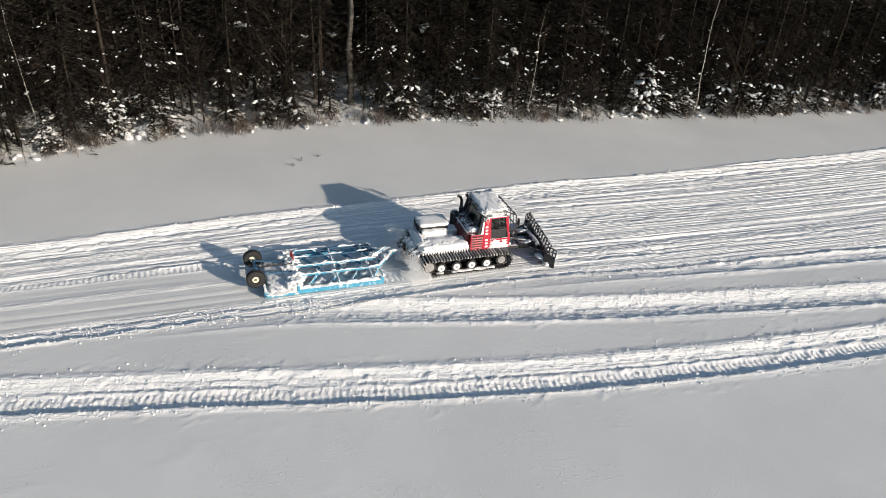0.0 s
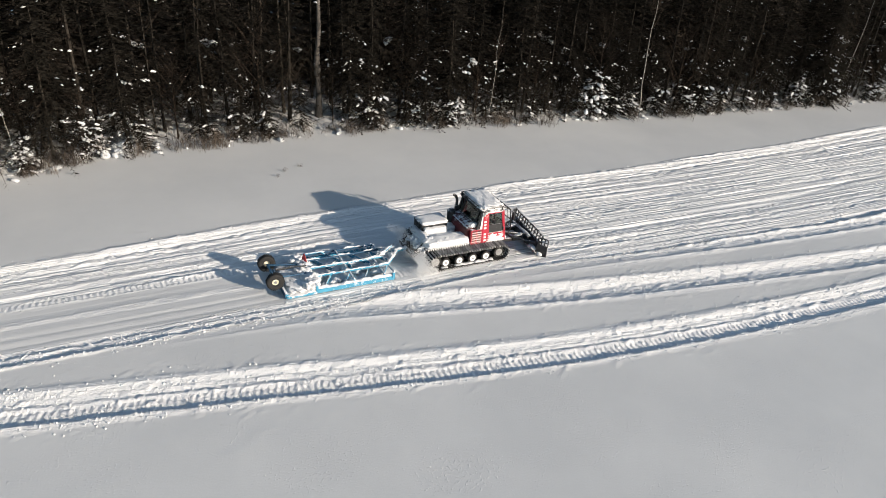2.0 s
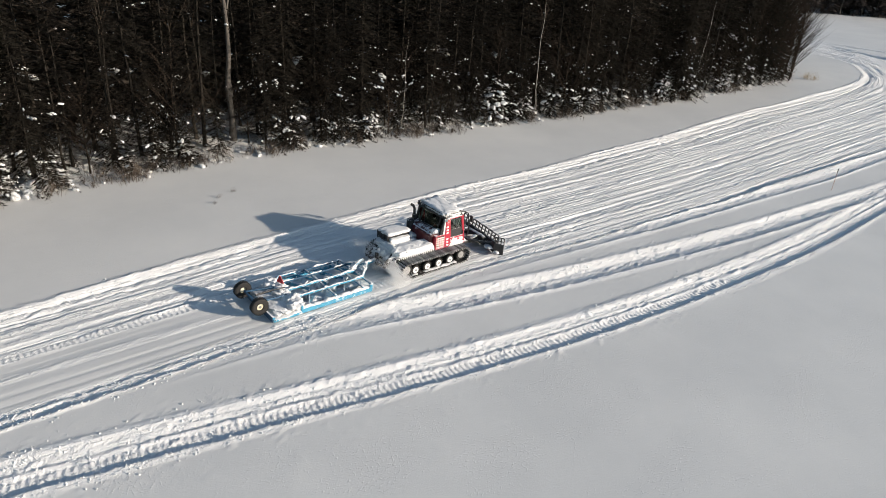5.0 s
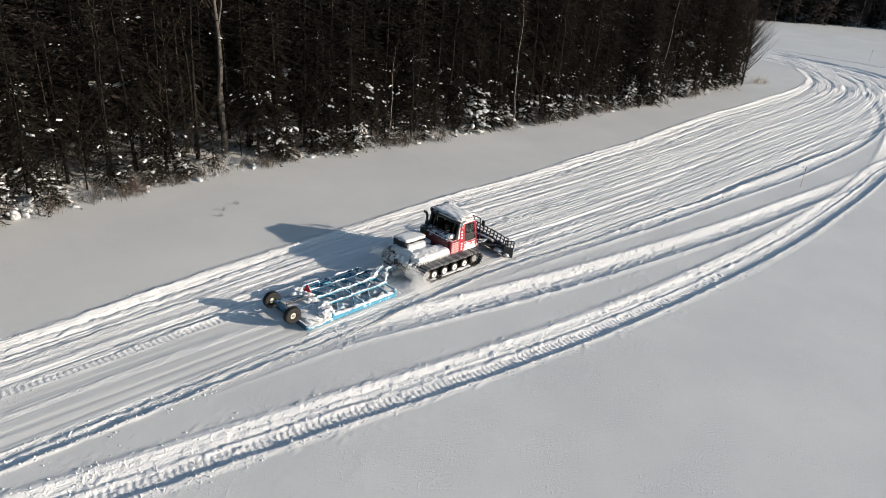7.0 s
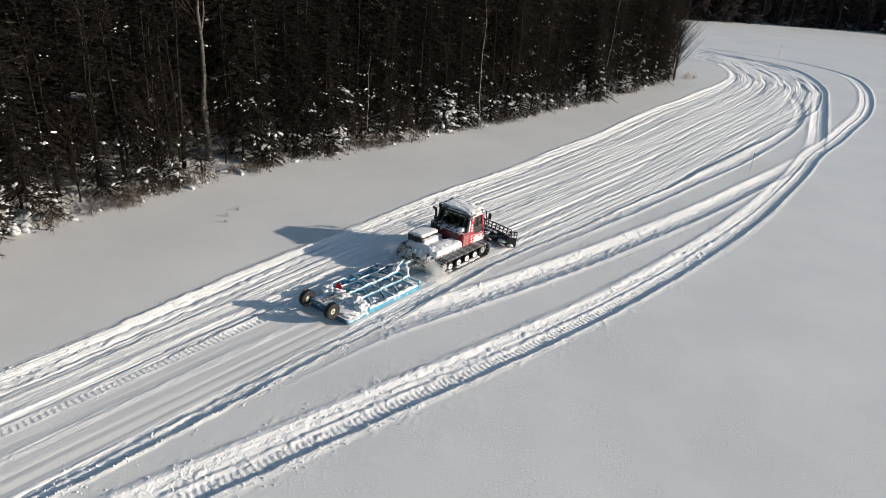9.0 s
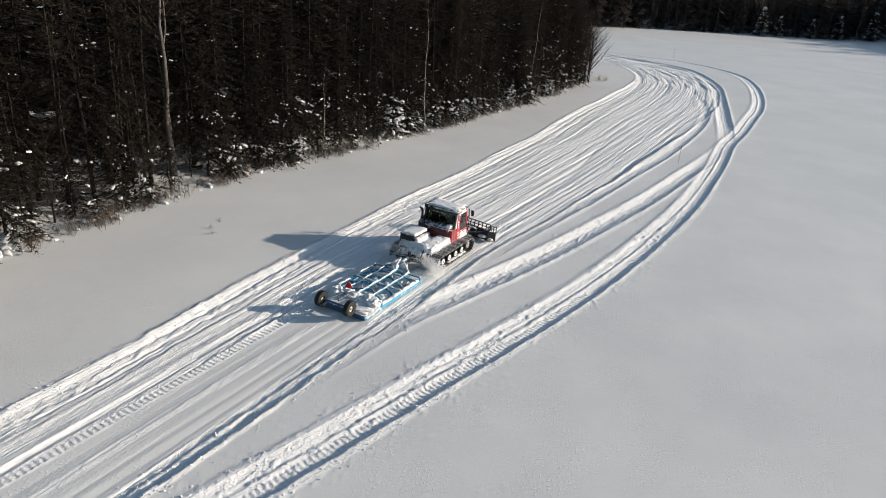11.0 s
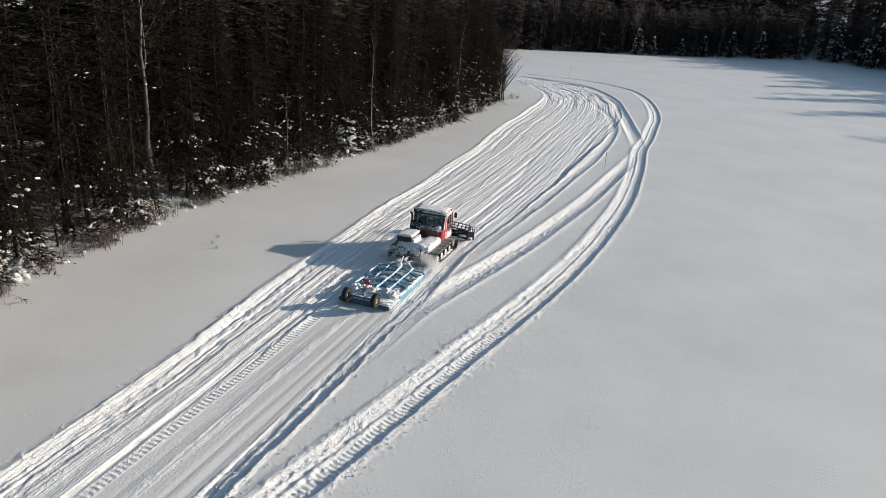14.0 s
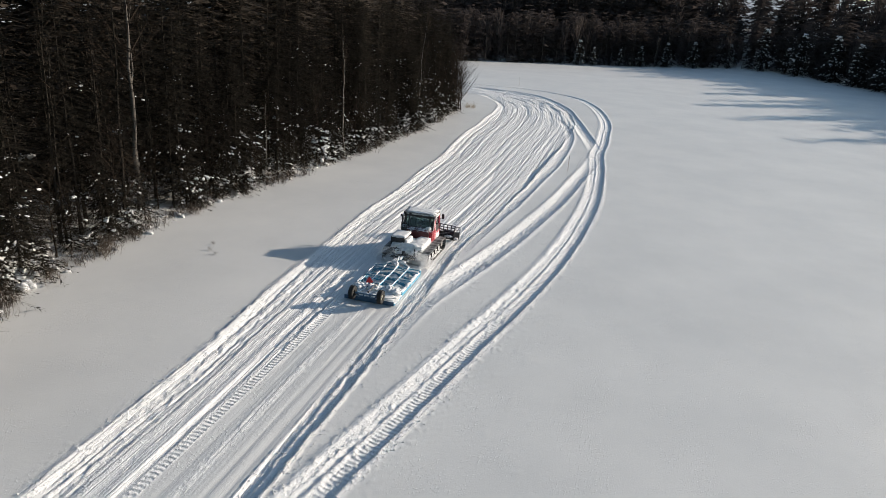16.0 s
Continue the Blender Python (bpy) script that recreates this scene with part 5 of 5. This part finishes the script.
part("guard_frame", bm, BLACK, groomer, "black tubular guard round the roof and windscreen")
for y, n in ((YN, -1), (YF, 1)):
    bm = bmesh.new()
    tube(bm, [(XF, y, 1.9), (X4 + 0.02, y + n * 0.14, 1.95), (X4 + 0.02, y + n * 0.14, 2.2)], 0.016, 6)
    arm = part("mirror_arm", bm, BLACK, groomer)
    bm = bmesh.new()
    box(bm, (X4 + 0.04, y + n * 0.16, 2.02), (0.06, 0.18, 0.34), None, 0.02)
    part("mirror", bm, BLACK, arm, "black wing mirror")
for y in (YF - 0.05, YF - 0.40):
    bm = bmesh.new()
    rod(bm, (XT - 0.04, y, 2.43), (XT - 0.14, y, 2.42), 0.07, 0.085, 12)
    part("rear_lamp", bm, BLACK, groomer, "black work lamp at the rear roof edge")

# front blade with its arms
bm = bmesh.new()
B0, B1 = Vector((3.72, CY - 1.66, 0)), Vector((4.12, CY + 1.40, 0))
bd = (B1 - B0).normalized()
bn = Vector((bd.y, -bd.x, 0))
prof = [(0.16, 0.0), (0.06, 0.12), (0.0, 0.27), (0.0, 0.44), (0.05, 0.57), (0.11, 0.66)]
a = [[bm.verts.new(p + bn * o + Vector((0, 0, z))) for o, z in prof] + [bm.verts.new(p + bn * (o - 0.05) + Vector((0, 0, z))) for o, z in prof[::-1]] for p in (B0, B1)]
n = len(a[0])
for j in range(n):
    bm.faces.new((a[0][j], a[0][(j + 1) % n], a[1][(j + 1) % n], a[1][j]))
bm.faces.new(a[0]), bm.faces.new(a[1][::-1])
blade = part("blade", bm, BLACK, groomer, "black curved plough blade with a lattice top")
L = (B1 - B0).length
up = Vector((0, 0, 1))
for i in range(12):
    p = B0 + bd * (L * i / 11) + bn * 0.12
    bm = bmesh.new()
    bar(bm, p + up * 0.64, p + up * 1.0 + bn * 0.08, 0.05, 0.05)
    part("lattice_bar", bm, BLACK, blade)
bm = bmesh.new()
bar(bm, B0 + bn * 0.2 + up * 1.0, B1 + bn * 0.2 + up * 1.0, 0.06, 0.05)
bar(bm, B0 + bn * 0.16 + up * 0.83, B1 + bn * 0.16 + up * 0.83, 0.04, 0.04)
bar(bm, B0 + bn * 0.12 + up * 0.67, B1 + bn * 0.12 + up * 0.67, 0.06, 0.05)
part("lattice_rail", bm, BLACK, blade)
for p, s in ((B0, -1), (B1, 1)):
    wing = bmesh.new()
    e = p + bd * s * 0.30 + bn * 0.34
    vs = [p + up * 0.02, p + up * 0.64, e + up * 0.58, e + up * 0.02]
    f = [wing.verts.new(v) for v in vs] + [wing.verts.new(v + bn * -0.04) for v in vs]
    for q in ((0, 1, 2, 3), (7, 6, 5, 4), (0, 4, 5, 1), (1, 5, 6, 2), (2, 6, 7, 3), (3, 7, 4, 0)):
        wing.faces.new([f[k] for k in q])
    wing_ob = part("wing", wing, BLACK, blade, "black side wing dusted with snow")
    for k in range(4):
        q = p.lerp(e, k / 3)
        bm = bmesh.new()
        bar(bm, q + up * 0.55, q + up * 0.94, 0.035, 0.035)
        part("wing_bar", bm, BLACK, wing_ob)
    bm = bmesh.new()
    bar(bm, p + up * 0.96, e + up * 0.92, 0.045, 0.045)
    bar(bm, p + up * 0.78, e + up * 0.74, 0.03, 0.03)
    part("wing_rail", bm, BLACK, wing_ob)
    bm = bmesh.new()
    lump(bm, p.lerp(e, 0.5) + up * 0.16 - bn * 0.16, (0.22, 0.30, 0.18), 0.5, 2.5, 3)
    part("wing_snow", bm, SNOW_CAKED, wing_ob, "snow stuck to the wing", True)
for y in (CY - 0.55, CY + 0.55):
    bm = bmesh.new()
    bar(bm, (1.9, y, 0.55), (3.75, y, 0.4), 0.12, 0.16, 0.02)
    part("push_arm", bm, BLACK, groomer, "black blade push arm")
bm = bmesh.new()
bar(bm, (3.65, CY - 0.9, 0.45), (3.85, CY + 0.9, 0.45), 0.14, 0.4, 0.02)
part("blade_mount", bm, BLACK, groomer)
bm = bmesh.new()
bar(bm, (3.0, CY - 0.7, 0.5), (3.0, CY + 0.7, 0.5), 0.1, 0.12, 0.02)
part("cross_member", bm, BLACK, groomer)
for a, b in (((2.1, (CY - 0.55) * 0.6, 0.9), (3.7, CY - 0.55, 0.6)), ((2.1, (CY + 0.55) * 0.6, 0.9), (3.7, CY + 0.55, 0.6)), ((2.9, CY - 0.6, 0.6), (3.8, CY - 1.35, 0.5)), ((2.9, CY + 0.6, 0.6), (3.95, CY + 1.2, 0.5))):
    part("hydraulic_ram", rod(bmesh.new(), a, b, 0.05), BLACK, groomer, "black hydraulic ram")
bm = bmesh.new()
lump(bm, (3.66, CY - 1.30, 0.30), (0.4, 0.5, 0.18), 0.4, 2.5, 3)
lump(bm, (3.78, CY - 0.2, 0.62), (0.2, 1.3, 0.10), 0.5, 2.5, 3)
lump(bm, (3.3, CY - 0.5, 0.62), (0.5, 0.25, 0.15), 0.4, 2.5, 2)
lump(bm, (3.5, CY + 0.5, 0.62), (0.5, 0.25, 0.15), 0.4, 2.5, 2)
tagged(part("blade_snow", bm, SNOW_CAKED, groomer, "clods of snow on the blade's frame", True), "", "", "", "stuff")
# rear lift frame
bm = bmesh.new()
for y in (CY - 0.7, CY + 0.7):
    bar(bm, (-1.7, y, 0.8), (-2.25, y, 0.55), 0.1, 0.14, 0.02)
    rod(bm, (-1.6, y * 0.8, 1.05), (-2.2, y, 0.7), 0.05)
bar(bm, (-2.25, CY - 0.8, 0.55), (-2.25, CY + 0.8, 0.55), 0.12, 0.16, 0.02)
bar(bm, (-2.2, CY, 0.35), (-2.2, CY, 0.95), 0.16, 0.12, 0.02)
part("rear_lift", bm, BLACK, groomer, "black rear lift frame with a hitch")
bm = bmesh.new()
for q in range(4):
    lump(bm, (-1.86 + 0.07 * math.sin(q * 2.1), CY - 0.55 + q * 0.34, 0.74 + 0.08 * math.sin(q * 1.3)), (0.42, 0.46, 0.40), 0.6, 2.0, 4, True, q * 70)
for q in range(16):
    # frozen drips under the deck's rear edge
    py = CY - 0.95 + q * 0.115
    rod(bm, (-1.80, py, 0.86), (-1.84, py, 0.70 - 0.16 * abs(noise.noise((py * 6, 2, 1)))), 0.05, 0.012, 5)
tagged(part("lift_snow", bm, SNOW_CAKED, groomer, "snow caked on the rear lift", True), "", "", "", "stuff")

# powder thrown up behind the tracks: many thin, nearly clear flakes
r = np.random.RandomState(4)
fl = []
for y, n, rise in ((CY - 1.05, 60000, 0.46), (CY + 1.1, 46000, 0.56)):
    q = np.abs(r.randn(n)) % 2.0
    mid = np.stack([-1.45 - 0.62 * q, y + 0.30 * r.randn(n) * (1 + 0.45 * q), 0.03 + (np.abs(r.randn(n)) % 2.0) * rise * (0.5 + 0.5 * np.minimum(1, q))], -1)
    puff = vnoise(mid[:, 0] * 2.4 + mid[:, 2] * 2, mid[:, 1] * 2.4 + mid[:, 2] * 2.4, 60) > 0.2 + 0.4 * r.rand(n)
    fl.append(mid[puff][:, None] + r.randn(puff.sum(), 3, 3) * 0.011)
tagged(new("powder_spray", tri_mesh("powder_spray", np.concatenate(fl), POWDER)), "fine snow powder thrown up behind the groomer's tracks", "snow powder", "", "stuff")

# ---- the trail drag behind it ----
drag = root("trail_drag", "blue steel trail drag with raised wheels, caked with snow", "trail drag", "", (0, 0, 0))
TX0, TX1, TYN, TYF = -8.1, -3.45, -1.62, 1.16
for y in (TYN, TYF):
    bm = bmesh.new()
    box(bm, ((-6.85 + TX1) / 2, y, 0.13), (TX1 + 6.85, 0.05, 0.20), None, 0.01)
    box(bm, ((TX0 - 6.85) / 2, y, 0.07), (-6.85 - TX0, 0.05, 0.12), None, 0.01)
    box(bm, (TX1 - 0.05, y, 0.26), (0.12, 0.09, 0.26), None, 0.01)
    box(bm, (-6.85, y, 0.26), (0.10, 0.09, 0.26), None, 0.01)
    part("side_board", bm, BLUE, drag, "blue painted side board")
for i, y in enumerate((-0.93, -0.24, 0.45)):
    bm = bmesh.new()
    bar(bm, (-6.9, y, 0.43), (TX1 + 0.02, y, 0.43), 0.055, 0.08, 0.01)
    part("beam", bm, BLUE if i < 2 else NAVY_AND_SHADE, drag)
bm = bmesh.new()
bar(bm, (-6.9, TYF - 0.02, 0.33), (TX1, TYF - 0.02, 0.33), 0.06, 0.08, 0.01)
part("beam", bm, NAVY_AND_SHADE, drag)
for x in (-6.85, -5.25, -3.9, TX1):
    bm = bmesh.new()
    bar(bm, (x, TYN, 0.35), (x, TYF, 0.35), 0.06, 0.07, 0.01)
    part("cross_beam", bm, BLUE, drag)
for i in range(4):
    x = -6.5 + i * 0.85
    for a, b in (((x, TYN + 0.06, 0.17), (x + 0.75, -0.24, 0.17)), ((x + 0.75, -0.22, 0.17), (x, TYF - 0.06, 0.17))):
        bm = bmesh.new()
        bar(bm, a, b, 0.03, 0.18)
        part("cutting_blade", bm, BLUE, drag, "angled blue cutting blade")
# rear smoothing pan
bm = bmesh.new()
prism(bm, [(-8.12, 0.0), (-7.9, 0.0), (-7.2, 0.06), (-6.85, 0.40), (-6.85, 0.44), (-7.2, 0.12), (-7.9, 0.07), (-8.1, 0.22), (-8.14, 0.22)], TYN + 0.03, TYF - 0.03)
part("smoothing_pan", bm, BLUE, drag, "blue smoothing pan filled with snow")
bm = bmesh.new()
box(bm, (-8.16, (TYN + TYF) / 2, 0.13), (0.03, TYF - TYN + 0.04, 0.22), None, 0.006)
# the plate faces away from the sun; its shade is put into the colour
part("rear_plate", bm, NAVY_AND_SHADE, drag, "blue rear edge plate, darkened as in shade")
bm = bmesh.new()
for q in range(7):
    lump(bm, (-6.98 + 0.10 * math.sin(q * 1.7), TYN + 0.3 + q * 0.36, 0.28), (0.70, 0.58, 0.42 + 0.10 * math.sin(q * 2.3)), 0.36, 2.0, 4, True, q * 40)
lump(bm, (-7.42, -0.25, 0.15), (1.3, 2.6, 0.34), 0.2, 3.0, 5, True, 0, 0.5)
tagged(part("pan_snow", bm, SNOW_CAKED, drag, "snow heaped in the pan", True), "", "", "", "stuff")
# snow along the beams
bm = bmesh.new()
for y, z, gaps in ((-0.93, 0.472, ((0.0, 0.3), (0.42, 0.7), (0.86, 1.0))), (-0.24, 0.472, ((0.04, 0.5), (0.58, 0.96))), (0.45, 0.472, ((0.0, 0.22), (0.4, 0.62), (0.8, 0.95))), (TYF - 0.02, 0.37, ((0.1, 0.35), (0.6, 0.9)))):
    for f0, f1 in gaps:
        crust(bm, (-6.9 + (TX1 + 6.9) * f0, y, z), (-6.9 + (TX1 + 6.9) * f1, y, z), 0.07, 0.055)
for x in (-6.85, -5.25, -3.9, TX1):
    crust(bm, (x, TYN, 0.385), (x, TYF, 0.385), 0.08, 0.05)
crust(bm, (-8.05, TYN + 0.15, 0.11), (-6.9, TYN + 0.15, 0.16), 0.44, 0.07)
crust(bm, (-6.8, TYN + 0.10, 0.22), (-3.5, TYN + 0.10, 0.22), 0.22, 0.10)
for q in range(20):
    qx, qy = -6.6 + (q * 0.618 % 1) * 3.0, -1.45 + (q * 0.414 % 1) * 2.2
    lump(bm, (qx, qy, 0.08), (0.5, 0.3, 0.20), 0.45, 2.2, 3, True, q * 57)
tagged(part("beam_snow", bm, SNOW_CAKED, drag, "snow lying on the beams and between them", True), "", "", "", "stuff")
# tongue
bm = bmesh.new()
bar(bm, (TX1, -0.85, 0.40), (-2.75, -0.1, 0.52), 0.10, 0.12, 0.01)
bar(bm, (TX1, 0.60, 0.40), (-2.75, -0.1, 0.52), 0.10, 0.12, 0.01)
bar(bm, (-2.9, -0.1, 0.55), (-2.2, -0.1, 0.58), 0.12, 0.12, 0.01)
bar(bm, (-3.5, -0.1, 0.5), (-3.0, -0.1, 0.85), 0.07, 0.07)
tongue = part("tongue", bm, BLUE, drag, "blue drawbar caked with snow")
bm = bmesh.new()
crust(bm, (TX1, -0.85, 0.46), (-2.75, -0.1, 0.58), 0.13, 0.09)
crust(bm, (TX1, 0.60, 0.46), (-2.75, -0.1, 0.58), 0.13, 0.09)
crust(bm, (-2.9, -0.1, 0.6), (-2.2, -0.1, 0.63), 0.16, 0.10)
for q in range(4):
    lump(bm, (-3.5 + 0.2 * q, -0.1 + 0.28 * math.sin(q * 2.5), 0.52), (0.36, 0.28, 0.22), 0.5, 2.0, 4, True, q * 50)
crust(bm, (-3.5, -0.1, 0.53), (-3.0, -0.1, 0.88), 0.10, 0.08)
tagged(part("tongue_snow", bm, SNOW_CAKED, tongue, "caked snow", True), "", "", "", "stuff")
# raised wheels on their axle frame
bm = bmesh.new()
bar(bm, (-8.40, -0.82, 0.56), (-8.40, 0.46, 0.56), 0.07, 0.07, 0.01)
bar(bm, (-8.28, -0.62, 0.34), (-8.28, 0.26, 0.34), 0.07, 0.07, 0.01)
for a, b in (((-8.40, -0.80, 0.56), (-8.28, -0.60, 0.34)), ((-8.40, 0.44, 0.56), (-8.28, 0.24, 0.34)), ((-8.40, -0.36, 0.56), (-8.28, -0.36, 0.34)), ((-8.40, 0.0, 0.56), (-8.28, 0.0, 0.34)),
             ((-8.38, -0.72, 0.56), (-7.0, -0.55, 0.42)), ((-8.38, 0.37, 0.56), (-7.0, 0.25, 0.42))):
    bar(bm, a, b, 0.055, 0.07, 0.01)
axle = part("axle_frame", bm, NAVY_AND_SHADE, drag, "dark blue axle frame")
bm = bmesh.new()
rod(bm, (-8.2, -0.2, 0.62), (-7.55, -0.2, 0.62), 0.055, None, 12)
rod(bm, (-7.55, -0.2, 0.62), (-6.9, -0.2, 0.58), 0.03, None, 10)
part("hydraulic_ram", bm, BLACK, drag, "black hydraulic ram")
for y, n in ((-0.98, -1), (0.62, 1)):
    bm = bmesh.new()
    prof = [(0.145, 0.11), (0.30, 0.125), (0.345, 0.10), (0.36, 0.05), (0.36, -0.05), (0.345, -0.10), (0.30, -0.125), (0.145, -0.11)]
    seg = 28
    rings = [[bm.verts.new((-8.4 + r * math.cos(6.28318 * i / seg), y + w, 0.54 + r * math.sin(6.28318 * i / seg))) for r, w in prof] for i in range(seg)]
    for i in range(seg):
        for j in range(len(prof)):
            k = (j + 1) % len(prof)
            bm.faces.new((rings[i][j], rings[i][k], rings[(i + 1) % seg][k], rings[(i + 1) % seg][j]))
    for i in range(seg):
        a = 6.28318 * i / seg
        for w in (-0.07, 0.07):
            box(bm, (-8.4 + 0.36 * math.cos(a + w), y + w, 0.54 + 0.36 * math.sin(a + w)), (0.018, 0.10, 0.035), pose(0, 0, 0, 0, -math.degrees(a + w), 0))
    tyre = part("wheel", bm, RUBBER, drag, "black treaded tyre")
    bm = bmesh.new()
    rod(bm, (-8.4, y - n * 0.02, 0.54), (-8.4, y + n * 0.07, 0.54), 0.15, 0.14, 22)
    part("rim", bm, CREAM, tyre, "cream painted rim")
    bm = bmesh.new()
    rod(bm, (-8.4, y, 0.54), (-8.4, y + n * 0.12, 0.54), 0.06, 0.05, 12)
    part("hub", bm, STEEL, tyre)
# slow-vehicle triangle on its post
bm = bmesh.new()
bar(bm, (-6.82, 0.26, 0.35), (-6.82, 0.26, 0.62), 0.04, 0.04)
tri_post = part("sign_post", bm, BLACK, drag)
bm = bmesh.new()
c = 0.74
o = [(0.26 - 0.18, c - 0.12), (0.26 - 0.15, c - 0.17), (0.26 + 0.15, c - 0.17), (0.26 + 0.18, c - 0.12), (0.26 + 0.035, c + 0.16), (0.26 - 0.035, c + 0.16)]
fr = [bm.verts.new((-6.87 - 0.36 * (y - 0.26), y, z)) for y, z in o]
bk = [bm.verts.new((-6.855 - 0.36 * (y - 0.26), y, z)) for y, z in o]
bm.faces.new(fr), bm.faces.new(bk[::-1])
for i in range(6):
    bm.faces.new((fr[i], bk[i], bk[(i + 1) % 6], fr[(i + 1) % 6]))
part("warning_triangle", bm, REFLECT, tri_post, "red reflective slow-vehicle triangle")
bm = bmesh.new()
tube(bm, [(-6.8, 0.85, 0.38), (-6.65, 0.9, 0.52), (-5.95, 0.9, 0.52), (-5.8, 0.9, 0.38)], 0.035)
part("guard_hoop", bm, BLUE, drag, "blue bent tube")
